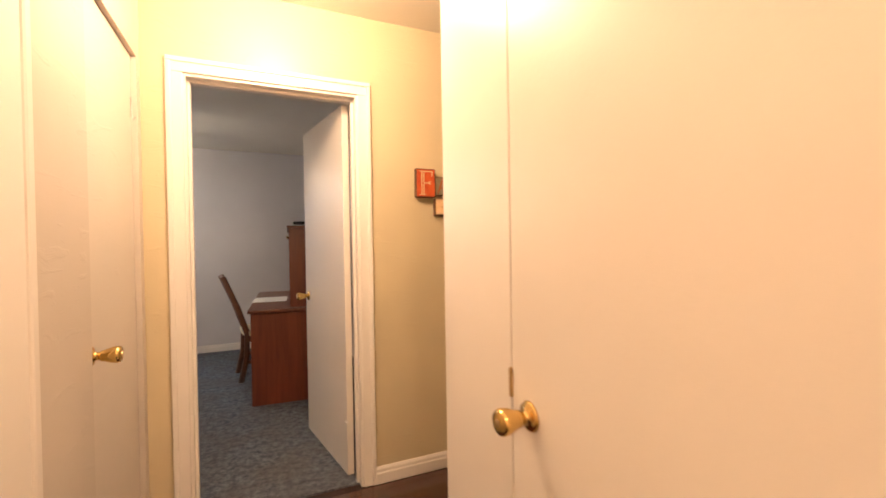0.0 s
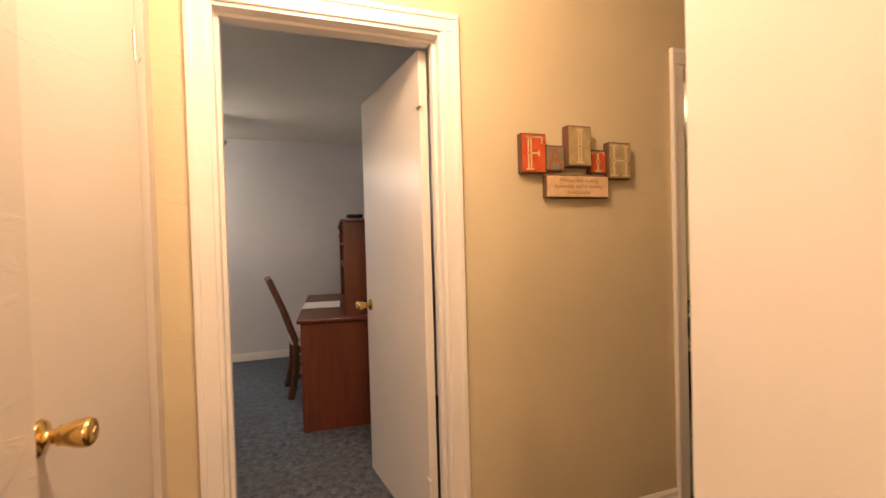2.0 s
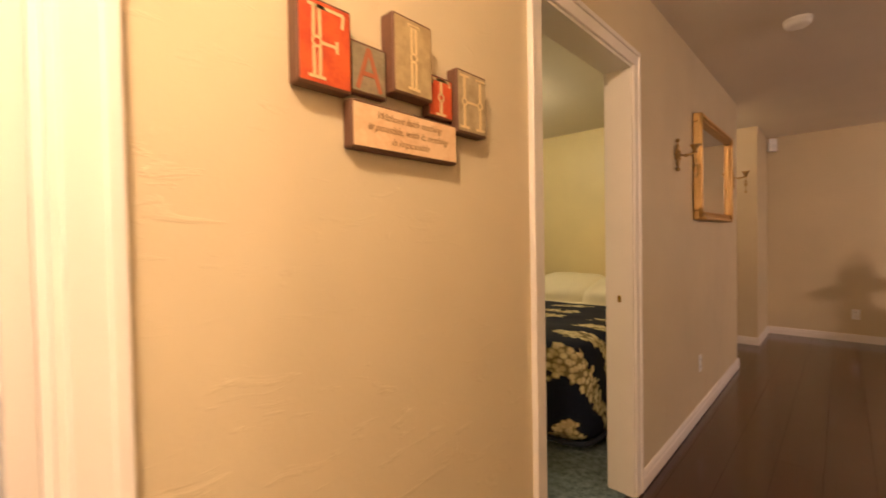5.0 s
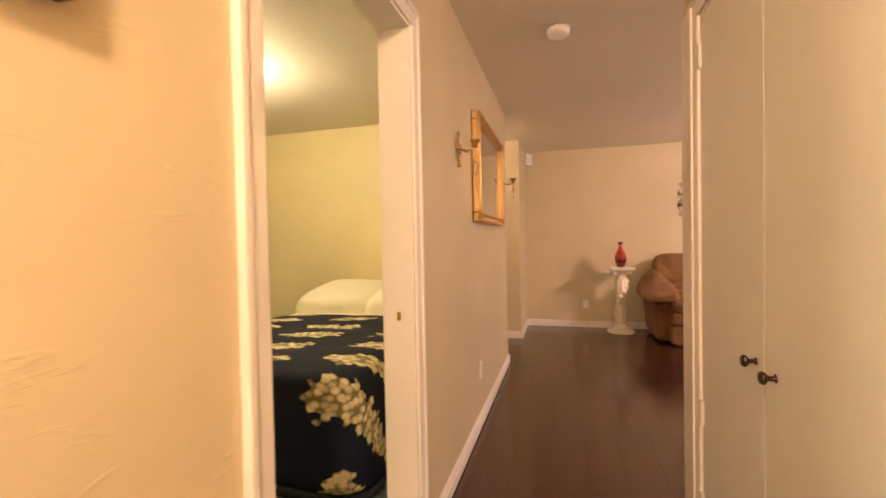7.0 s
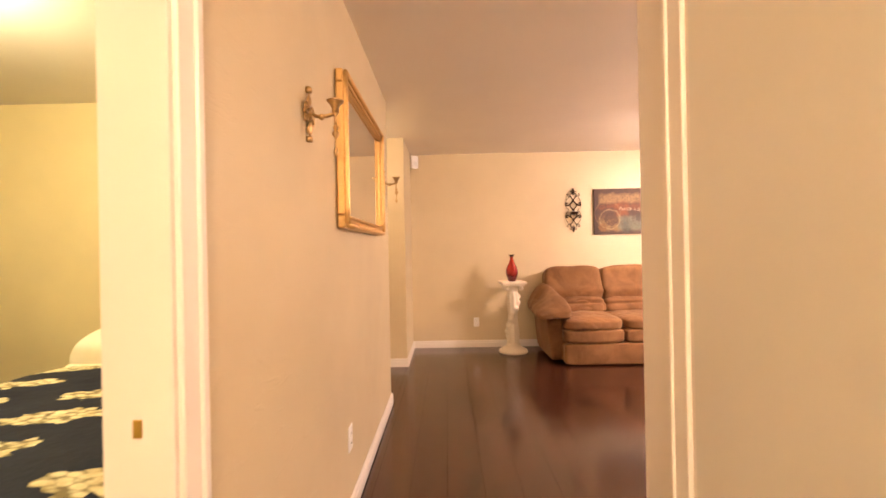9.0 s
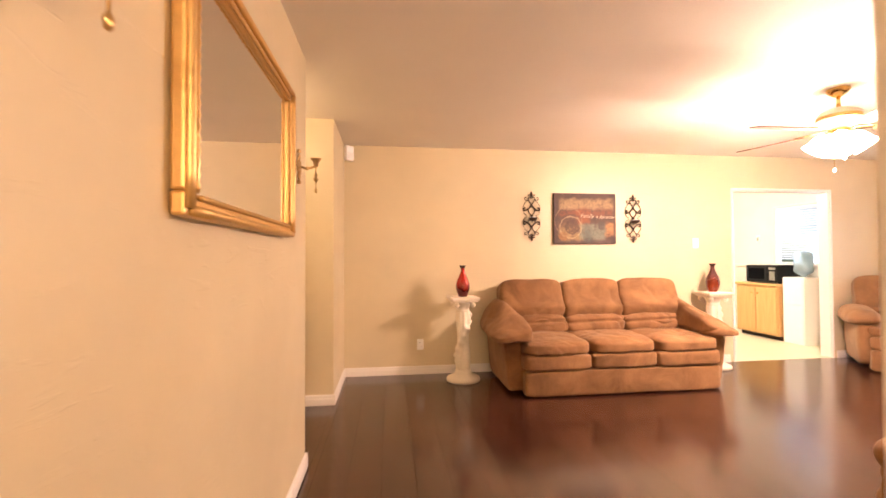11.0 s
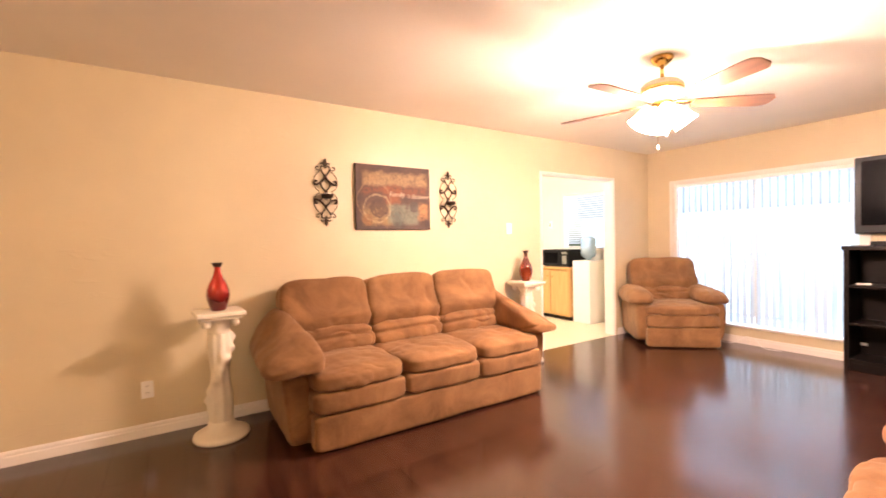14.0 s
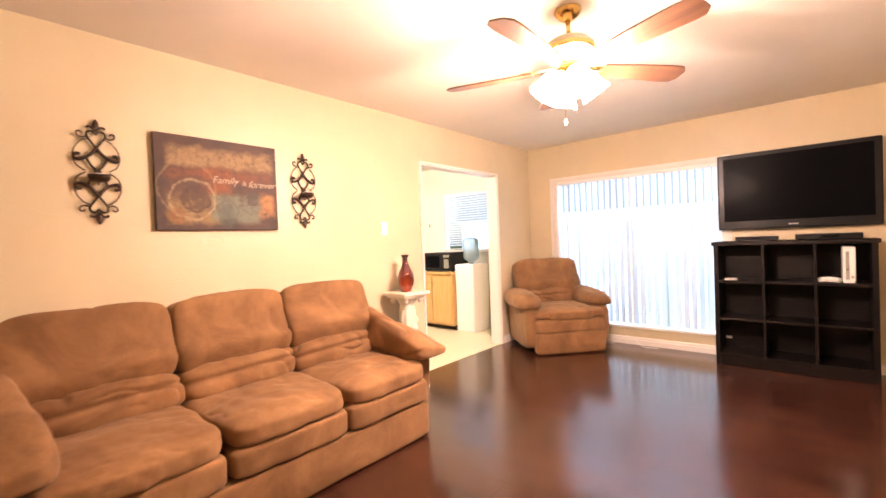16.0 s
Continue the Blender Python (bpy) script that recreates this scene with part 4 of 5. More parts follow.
sh = thing("cube_shelf", pose(4.37, YW + 0.016, 0), "dark espresso nine-cube shelf unit, mostly empty, under the television", "shelf")
SD = 0.35
for nm, b in (("side_panel", (-0.55, -0.513, 0, SD, 0, 1.125)), ("side_panel", (0.513, 0.55, 0, SD, 0, 1.125)), ("top_panel", (-0.565, 0.565, 0, SD + 0.012, 1.125, 1.16)),
              ("bottom_panel", (-0.513, 0.513, 0, SD - 0.004, 0.075, 0.11)), ("back_panel", (-0.513, 0.513, 0.0, 0.008, 0.11, 1.125)), ("plinth", (-0.513, 0.513, SD - 0.03, SD - 0.012, 0.0, 0.075))):
    part(nm, box(*b, 0.003), ESPRESSO, sh)
for x in (-0.176, 0.176):
    part("divider", box(x - 0.011, x + 0.011, 0.008, SD - 0.006, 0.11, 1.125, 0.002), ESPRESSO, sh)
for z in (0.435, 0.785):
    for x0, x1 in ((-0.513, -0.187), (-0.165, 0.165), (0.187, 0.513)):
        part("shelf_board", box(x0, x1, 0.008, SD - 0.008, z - 0.011, z + 0.011, 0.002), ESPRESSO, sh)

tv = thing("television", pose(4.335, YW, 1.635), "large black flat television hung on the wall, switched off", "television")
part("bezel", box(-0.575, 0.575, 0.035, 0.095, -0.365, 0.365, 0.012, None, 3), BLACK, tv)
part("screen", box(-0.525, 0.525, 0.092, 0.0972, -0.285, 0.325, 0.001), SCREEN, tv)
part("badge", box(-0.035, 0.035, 0.0955, 0.0965, -0.333, -0.323), GREY, tv, "pale maker's badge")
part("rear_shell", box(-0.45, 0.45, 0.015, 0.04, -0.28, 0.28, 0.01), BLACK, tv)
part("wall_bracket", box(-0.2, 0.2, 0.0, 0.02, -0.1, 0.1), GREY, tv)
for z in (0.05, -0.2):
    part("side_button", box(0.575, 0.579, 0.055, 0.075, z - 0.03, z + 0.03, 0.001), GREY, tv)
for x0, x1, h, lb in ((4.44, 4.75, 0.042, "flat black cable box"), (3.90, 4.32, 0.05, "flat black disc player")):
    o = thing("media_player", pose((x0 + x1) / 2, YW + 0.20, 1.16), lb + " on the shelf unit", "media player")
    w = (x1 - x0) / 2
    part("case", box(-w, w, -0.11, 0.12, 0.006, h, 0.004), BLACK, o)
    part("display", box(-w * 0.3, w * 0.2, 0.1195, 0.1215, h * 0.4, h * 0.75), SCREEN, o)
    for x in (-w + 0.03, w - 0.03):
        part("rubber_foot", box(x - 0.01, x + 0.01, 0.08, 0.10, 0, 0.0065), BLACK, o)
con = thing("game_console", pose(3.985, YW + 0.19, 0.797), "white game console standing upright in the shelf unit", "game console")
part("case", box(-0.04, 0.04, -0.12, 0.13, 0, 0.30, 0.012, None, 3), PLASTIC, con)
part("disc_slot", box(0.0, 0.022, 0.129, 0.1315, 0.03, 0.26, 0.001), GREY, con)
part("power_button", moved(lathe([(0, 0), (0.010, 0), (0.009, 0.003), (0, 0.003)], 18), pose(-0.018, 0.13, 0.05, -90)), GREY, con)
pad = thing("game_controller", pose(4.11, YW + 0.27, 0.797), "white game controller lying in the shelf unit", "game controller")
part("body", cushion(0, 0, 0.025, 0.13, 0.07, 0.045, 3, 0.0, 7), PLASTIC, pad, "", True)
for s in (-1, 1):
    part("grip", moved(cushion(0, 0, 0, 0.04, 0.085, 0.04, 2.5, 0, 6), pose(s * 0.055, 0.03, 0.021, 0, 0, s * 22)), PLASTIC, pad, "", True)
    part("thumb_stick", lathe([(0, 0.04), (0.008, 0.045), (0.009, 0.056), (0, 0.058)], 14, None, pose(s * 0.025, 0.012, 0)), BLACK, pad)
rem = thing("remote_control", pose(4.80, YW + 0.28, 0.797, 0, 0, 20), "small pale remote control in the shelf unit", "remote control")
part("case", box(-0.05, 0.05, -0.02, 0.02, 0, 0.02, 0.006), PLASTIC, rem)
cab = thing("cable", pose(5.75, YW + 0.05, 0.0), "thin pale cable lying along the baseboard", "cable")
part("cord", tube([(-0.25, 0.03, 0.004), (-0.12, 0.05, 0.004), (-0.05, 0.02, 0.02), (0.02, -0.02, 0.09), (0.1, -0.01, 0.10), (0.16, 0.02, 0.05), (0.24, 0.04, 0.004), (0.4, 0.03, 0.004)], 0.003), PLASTIC, cab, "", True)
bd = structure(part("backdrop", box(3.5, 9.6, YW - 1.75, YW - 1.7, -0.3, 3.2), DAYLIGHT), "bright daylight outside", "backdrop")
structure(part("backdrop", box(-2.6, 0.2, 7.2, 7.25, -0.3, 3.2), DAYLIGHT), "bright daylight outside", "backdrop")

# porch outside the window
structure(part("porch_beam", box(3.6, 9.5, YW - 1.55, YW - 1.43, 1.66, 2.25, 0.01), plain("pale_blue_siding", (0.40, 0.46, 0.50), 0.6, 0, 0.1, 6)), "pale blue painted porch beam outside the window", "beam")
rl = thing("porch_railing", pose(5.72, YW - 1.38, -0.3), "white metal railing on the porch outside the window", "railing")
RAIL = plain("white_railing_paint", (0.80, 0.82, 0.84), 0.5)
part("top_rail", box(0, 1.5, -0.02, 0.02, 1.285, 1.315, 0.005), RAIL, rl)
part("bottom_rail", box(0, 1.5, -0.015, 0.015, 0.40, 0.425, 0.004), RAIL, rl)
for x in (0.02, 1.48):
    part("post", box(x - 0.02, x + 0.02, -0.02, 0.02, 0.0, 1.285, 0.004), RAIL, rl)
for k in range(9):
    x = 0.16 + 0.145 * k
    part("baluster", box(x - 0.008, x + 0.008, -0.008, 0.008, 0.425, 1.285), RAIL, rl)

# ---- kitchen ----
kc = thing("kitchen_cabinet", pose(8.40, YW, 0), "light oak base cabinet with a pale top", "cabinet")
part("body", box(-0.37, 0.37, 0.0, 0.54, 0.07, 0.80, 0.003), PINE, kc)
part("toe_kick", box(-0.36, 0.36, 0.0, 0.47, 0, 0.07), SUEDE_DARK, kc)
part("top", box(-0.38, 0.38, 0.0, 0.57, 0.80, 0.835, 0.006), PINE, kc)
for s in (-1, 1):
    dd = part("door", box(min(s * 0.012, s * 0.355), max(s * 0.012, s * 0.355), 0.54, 0.558, 0.10, 0.77, 0.006), PINE, kc)
    part("handle", moved(lathe([(0, 0.022), (0.012, 0.02), (0.013, 0.014), (0.005, 0.009), (0.005, 0), (0, 0)], 16), pose(s * 0.05, 0.558, 0.68, -90)), BRASS, dd, "", True)
mw = thing("microwave", pose(8.32, YW + 0.32, 0.835), "black microwave oven on the oak cabinet", "microwave")
part("case", box(-0.27, 0.27, -0.2, 0.19, 0.012, 0.275, 0.006), BLACK, mw)
dr = part("door", box(-0.10, 0.268, 0.188, 0.212, 0.018, 0.268, 0.005), BLACK, mw)
part("window", box(-0.06, 0.22, 0.211, 0.2135, 0.06, 0.225), SCREEN, dr)
part("control_panel", box(-0.268, -0.105, 0.188, 0.210, 0.018, 0.268, 0.004), BLACK, mw)
part("display", box(-0.24, -0.13, 0.2095, 0.2115, 0.205, 0.24), GREY, mw)
part("keypad", box(-0.23, -0.14, 0.2095, 0.2115, 0.05, 0.18), GREY, mw)
for x in (-0.24, 0.24):
    part("foot", box(x - 0.015, x + 0.015, 0.12, 0.15, 0, 0.013), BLACK, mw)
wd = thing("water_dispenser", pose(7.86, YW + 0.30, 0), "white water dispenser with a blue bottle on top", "water dispenser")
part("cabinet", box(-0.16, 0.16, -0.18, 0.18, 0.0, 0.94, 0.012), PLASTIC, wd)
part("front_door", box(-0.145, 0.145, 0.179, 0.187, 0.06, 0.56, 0.004), PLASTIC, wd)
part("upper_panel", box(-0.145, 0.145, 0.179, 0.186, 0.575, 0.90, 0.004), PLASTIC, wd)
part("door_grip", box(-0.10, 0.08, 0.186, 0.196, 0.535, 0.55, 0.003), PLASTIC, wd)
part("water_bottle", lathe([(0, 0.935), (0.03, 0.935), (0.035, 0.96), (0.105, 1.01), (0.115, 1.04), (0.109, 1.09), (0.115, 1.13), (0.109, 1.18), (0.115, 1.23), (0.10, 1.29), (0.03, 1.31), (0, 1.31)], 36), BOTTLE, wd, "blue water bottle", True)
structure(part("ledge", box(7.2, 10.05, YW + 0.001, YW + 0.07, 1.085, 1.112, 0.006), WHITE), "white wooden ledge along the kitchen wall", "ledge")
kw = structure(thing("window_2", pose(7.68, YW, 1.13), "", ""), "kitchen window with white slatted blind", "window")
for b in ((0, 0.03, -0.11, 0.012, 0, 0.91), (0.91, 0.94, -0.11, 0.012, 0, 0.91), (0.03, 0.91, -0.11, 0.012, 0.88, 0.91), (-0.03, 0.97, -0.11, 0.04, -0.02, 0.0)):
    part("window_frame", box(*b, 0.003), WHITE, kw)
g = part("pane", box(0.03, 0.91, -0.09, -0.086, 0.0, 0.88), GLASS, kw)
g.visible_shadow = False


def slat_blind(m, w, h, pitch, label, tilt=30):
    o = thing("slat_blind", m, label, "blind")
    part("head_rail", box(0, w, -0.015, 0.02, h - 0.03, h, 0.003), PLASTIC, o)
    me = bpy.data.meshes.new("slat")
    b = box(0, w, -0.0125, 0.0125, -0.0006, 0.0006)
    b.to_mesh(me)
    b.free()
    me.materials.append(VANE)
    for k in range(int((h - 0.06) / pitch)):
        s = new("slat", me)
        s.parent = o
        s.matrix_local = pose(0, 0, h - 0.045 - pitch * k, tilt)
    part("bottom_rail", box(0, w, -0.012, 0.012, 0.004, 0.018, 0.003), PLASTIC, o)
    part("cord", tube([(w * 0.25, 0.016, h - 0.04), (w * 0.25, 0.018, h * 0.3)], 0.0015, 5), PLASTIC, o)
    return o


slat_blind(pose(7.72, YW - 0.03, 1.135), 0.86, 0.87, 0.036, "white slatted blind in the kitchen window", 55)
ph = thing("wall_box", pose(8.89, YW, 1.53), "small white wall box with a dark front", "wall box")
part("case", box(-0.03, 0.03, 0.001, 0.03, -0.06, 0.06, 0.005), PLASTIC, ph)
part("front", box(-0.018, 0.018, 0.0295, 0.033, -0.03, 0.03, 0.002), GREY, ph)
cl = thing("ceiling_light", pose(8.5, -2.6, H), "round lit ceiling light in the kitchen", "ceiling light")
part("rim", lathe([(0, -0.001), (0.17, -0.001), (0.17, -0.02), (0.15, -0.03), (0, -0.03)], 32), BRASS, cl, "", True)
part("diffuser", lathe([(0.15, -0.03), (0.14, -0.07), (0.09, -0.10), (0, -0.11)], 32), SHADE, cl, "", True)

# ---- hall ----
# the southern fixture is made up to hold the added fill lamp
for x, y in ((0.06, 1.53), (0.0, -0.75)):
    hl = thing("ceiling_light", pose(x, y, H), "round lit hall ceiling light, the southern of the two an added fill", "ceiling light", "hall ceiling lights")
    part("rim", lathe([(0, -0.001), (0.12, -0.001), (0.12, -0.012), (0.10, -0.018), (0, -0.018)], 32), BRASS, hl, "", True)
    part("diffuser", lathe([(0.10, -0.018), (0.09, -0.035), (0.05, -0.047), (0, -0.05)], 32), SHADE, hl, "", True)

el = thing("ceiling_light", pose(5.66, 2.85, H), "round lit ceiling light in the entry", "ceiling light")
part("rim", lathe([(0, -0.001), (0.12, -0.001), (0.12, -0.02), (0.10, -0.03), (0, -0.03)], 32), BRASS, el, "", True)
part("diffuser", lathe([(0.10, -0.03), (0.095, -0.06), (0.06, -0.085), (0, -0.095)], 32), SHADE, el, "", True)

# letter blocks on the wall
sign = thing("word_sign", pose(0, Y1, 0), "wooden letter blocks with a verse plaque hung together on the wall", "wall decor")
BLK_EDGE = plain("dark_brown_edge", (0.12, 0.052, 0.026), 0.6, 0, 0.3, 40)


def distressed(name, a, b):
    n = Nodes(name)
    f = n.ramp(n.noise(22, 6, 0.7), 0.42, 0.62)
    n.bump(n.noise(60, 4), 0.2, 0.002)
    return n.done(n.mix(f, a, b), 0.55)


ORANGE = distressed("distressed_orange", (0.60, 0.10, 0.025), (0.48, 0.055, 0.018))
SAGE = distressed("distressed_sage", (0.30, 0.25, 0.16), (0.20, 0.17, 0.10))
OCHRE = distressed("distressed_ochre", (0.46, 0.35, 0.18), (0.34, 0.25, 0.12))
TAUPE = distressed("distressed_taupe", (0.46, 0.36, 0.21), (0.34, 0.26, 0.14))
VERSE = distressed("distressed_cream", (0.80, 0.57, 0.34), (0.70, 0.46, 0.25))
INK = plain("brown_ink", (0.33, 0.19, 0.09), 0.7)
CRM = plain("cream_letter", (0.70, 0.54, 0.28), 0.6)
RST = plain("rust_letter", (0.40, 0.12, 0.05), 0.6)


def bar(bm, ax, az, bx, bz, t):
    """A flat stroke from one point to another on the face of a block."""
    dx, dz = bx - ax, bz - az
    k = t / 2 / math.hypot(dx, dz)
    ox, oz = -dz * k, dx * k
    rings = [[bm.verts.new((px, py, pz)) for px, pz in ((ax + ox, az + oz), (bx + ox, bz + oz), (bx - ox, bz - oz), (ax - ox, az - oz))] for py in (-0.0011, 0.0002)]
    bm.faces.new(rings[0])
    bm.faces.new(rings[1][::-1])
    for i in range(4):
        j = (i + 1) % 4
        bm.faces.new((rings[0][i], rings[0][j], rings[1][j], rings[1][i]))


def block_letter(ch, w, h):
    """A thin old-style capital with serifs and a ring at the middle of its stem."""
    bm = bmesh.new()
    t = 0.0058
    stems = {"F": (-0.22,), "I": (0.0,), "T": (0.0,), "H": (-0.36, 0.36), "A": ()}[ch]
    for u in stems:
        for o in (-0.0055, 0.0055) if ch in "FI" else (0.0,):
            for e in (-1, 1):
                bar(bm, u * w + o, e * 0.5 * h, u * w + o * 1.2, e * 0.07 * h, t if ch in "FI" else t * 1.5)
        for e in (-0.5, 0.5):
            bar(bm, u * w - 0.017, e * h, u * w + 0.017, e * h, t)
        for k in range(8):
            a, b = k * math.pi / 4, (k + 1) * math.pi / 4
            bar(bm, u * w + 0.009 * math.cos(a), 0.009 * math.sin(a), u * w + 0.009 * math.cos(b), 0.009 * math.sin(b), t * 0.7)
    for ax, az, bx, bz in {"F": ((-0.22, 0.5, 0.46, 0.5), (0.46, 0.5, 0.42, 0.30), (-0.12, 0.0, 0.28, 0.0), (0.28, 0.09, 0.28, -0.09)), "T": ((-0.46, 0.5, 0.46, 0.5), (-0.46, 0.5, -0.46, 0.36), (0.46, 0.5, 0.46, 0.36)),
                           "H": ((-0.28, 0.0, 0.28, 0.0),), "A": ((-0.42, -0.5, 0.0, 0.5), (0.0, 0.5, 0.42, -0.5), (-0.22, -0.12, 0.22, -0.12)), "I": ()}[ch]:
        bar(bm, ax * w, az * h, bx * w, bz * h, t * (1.5 if ch == "A" else 1.0))
    return bm


for ch, x0, x1, z0, z1, d, mt, lm in (("F", 0.757, 0.872, 1.515, 1.672, 0.034, ORANGE, CRM), ("A", 0.872, 0.966, 1.528, 1.632, 0.022, SAGE, RST), ("I", 0.966, 1.083, 1.545, 1.712, 0.042, OCHRE, CRM),
                                      ("T", 1.083, 1.170, 1.522, 1.622, 0.024, ORANGE, CRM), ("H", 1.170, 1.288, 1.499, 1.655, 0.036, TAUPE, CRM)):
    bk = part("block", box(x0 + 0.001, x1 - 0.001, -d, -0.002, z0, z1, 0.004), BLK_EDGE, sign, "wooden letter block")
    part("face", box(x0 + 0.006, x1 - 0.006, -d - 0.0012, -d + 0.001, z0 + 0.006, z1 - 0.006), mt, bk)
    part("letter", moved(block_letter(ch, (x1 - x0) * 0.72, (z1 - z0) * 0.80), pose((x0 + x1) / 2, -d - 0.0012, (z0 + z1) / 2)), lm, bk)
bk = part("plaque", box(0.868, 1.176, -0.030, -0.002, 1.418, 1.5135, 0.005), BLK_EDGE, sign, "cream verse plaque")
part("face", box(0.874, 1.170, -0.0312, -0.029, 1.424, 1.508), VERSE, bk)
for txt, z in (("Without faith nothing", 1.490), ("is possible, with it, nothing", 1.466), ("is impossible", 1.442)):
    lettering(txt, 0.0215, pose(1.022, -0.032, z, 90), INK, bk, "verse", 0.5, 0.0003)

# ---- study ----
dk = thing("desk", pose(-0.095, 3.68, 0, 0, 0, -4), "cherry veneer computer desk with a hutch", "desk")
part("side_panel", box(0.01, 0.60, 0.012, 0.035, 0, 0.735, 0.002), CHERRY, dk)
part("side_panel", box(0.01, 0.60, 1.40, 1.423, 0, 0.735, 0.002), CHERRY, dk)
part("top", box(-0.012, 0.61, -0.012, 1.45, 0.735, 0.762, 0.005), CHERRY, dk)
part("rear_panel", box(0.575, 0.597, 0.035, 1.40, 0.25, 0.735), CHERRY, dk)
part("pen_drawer", box(0.06, 0.40, 0.30, 1.10, 0.665, 0.728, 0.003), CHERRY, dk)
hu = part("hutch", box(0.305, 0.60, 0.07, 0.09, 0.762, 1.41, 0.002), CHERRY, dk)
part("hutch_side", box(0.305, 0.60, 1.38, 1.40, 0.762, 1.41, 0.002), CHERRY, hu)
part("hutch_top", box(0.29, 0.61, 0.05, 1.42, 1.41, 1.43, 0.004), CHERRY, hu)
part("hutch_back", box(0.585, 0.598, 0.09, 1.38, 0.762, 1.41), CHERRY, hu)
for z in (1.08, 1.25):
    part("hutch_shelf", box(0.31, 0.585, 0.09, 1.38, z, z + 0.018), CHERRY, hu)
for y in (0.3, 0.9):
    part("hutch_knob", moved(lathe([(0, 0.02), (0.01, 0.018), (0.006, 0.008), (0.005, 0), (0, 0)], 12), pose(0.305, y, 1.34, 0, -90)), BRASS, hu, "", True)
pp = thing("paper_mat", pose(0.07, 4.33, 0.7635, 0, 0, -6), "white sheet of paper on the desk", "paper")
part("sheet", box(-0.13, 0.16, -0.17, 0.19, 0, 0.003), PAPER, pp)
gd = thing("desk_gadget", pose(0.31, 3.86, 1.427, 0, 0, 0), "small black gadget with silver feet on the hutch", "gadget")
part("case", box(-0.05, 0.06, -0.05, 0.05, 0.018, 0.042, 0.006), BLACK, gd)
for x in (-0.035, 0.045):
    part("foot", box(x - 0.014, x + 0.014, -0.04, 0.04, 0, 0.019, 0.004), GREY, gd)


def dining_chair(m):
    o = thing("desk_chair", m, "dark wooden high-backed chair drawn up to the desk", "chair")
    for s in (-1, 1):
        part("front_leg", box(s * 0.18 - 0.018, s * 0.18 + 0.018, 0.19, 0.226, 0, 0.43, 0.004), WALNUT, o)
        pts = [(s * 0.18, -0.25, 0.0), (s * 0.18, -0.20, 0.22), (s * 0.178, -0.19, 0.45), (s * 0.176, -0.27, 0.70), (s * 0.172, -0.385, 0.985)]
        part("rear_leg", tube(pts, 0.026, 8), WALNUT, o, "", True)
        part("side_rail", box(s * 0.18 - 0.012, s * 0.18 + 0.012, -0.19, 0.19, 0.375, 0.43), WALNUT, o)
        part("stretcher", box(s * 0.18 - 0.010, s * 0.18 + 0.010, -0.2, 0.2, 0.17, 0.20), WALNUT, o)
    part("front_rail", box(-0.16, 0.16, 0.195, 0.22, 0.375, 0.43), WALNUT, o)
    part("seat", cushion(0, 0.0, 0.452, 0.42, 0.46, 0.055, 6, 0.003, 8), LINEN, o, "pale padded seat", True)
    part("top_rail", moved(box(-0.185, 0.185, -0.016, 0.016, -0.05, 0.05, 0.01), pose(0, -0.368, 0.945, 21)), WALNUT, o)
    for k in range(5):
        x = -0.11 + 0.055 * k
        part("back_slat", tube([(x, -0.192, 0.46), (x, -0.268, 0.70), (x, -0.360, 0.93)], 0.013, 6), WALNUT, o)
    return o


dining_chair(pose(0.05, 4.60, 0, 0, 0, -84))
sw = structure(thing("window_3", pose(-1.62, 5.83, 0.19), "", ""), "tall study window with white slatted blind", "window")
SWW, SWH = 0.735, 1.845
for b in ((0, 0.02, -0.002, 0.11, 0, SWH), (SWW - 0.02, SWW, -0.002, 0.11, 0, SWH), (0.02, SWW - 0.02, -0.002, 0.11, SWH - 0.02, SWH), (0.02, SWW - 0.02, 0.05, 0.09, 0.9, 0.94)):
    part("window_frame", box(*b, 0.003), WHITE, sw)
part("window_sill", box(-0.05, SWW + 0.05, -0.05, 0.11, -0.025, 0.0, 0.005), WHITE, sw)
g = part("pane", box(0.02, SWW - 0.02, 0.088, 0.092, 0.0, SWH - 0.02), GLASS, sw)
g.visible_shadow = False
slat_blind(pose(-1.595, 5.855, 0.20), 0.685, 1.82, 0.026, "white slatted blind in the study window", 40)
pl = thing("blind_pull", pose(-1.06, 5.834, 1.03), "small dark cord cleat hanging on the blind", "blind pull")
part("cleat", box(-0.012, 0.012, -0.02, -0.004, -0.045, 0.045, 0.004), BLACK, pl)

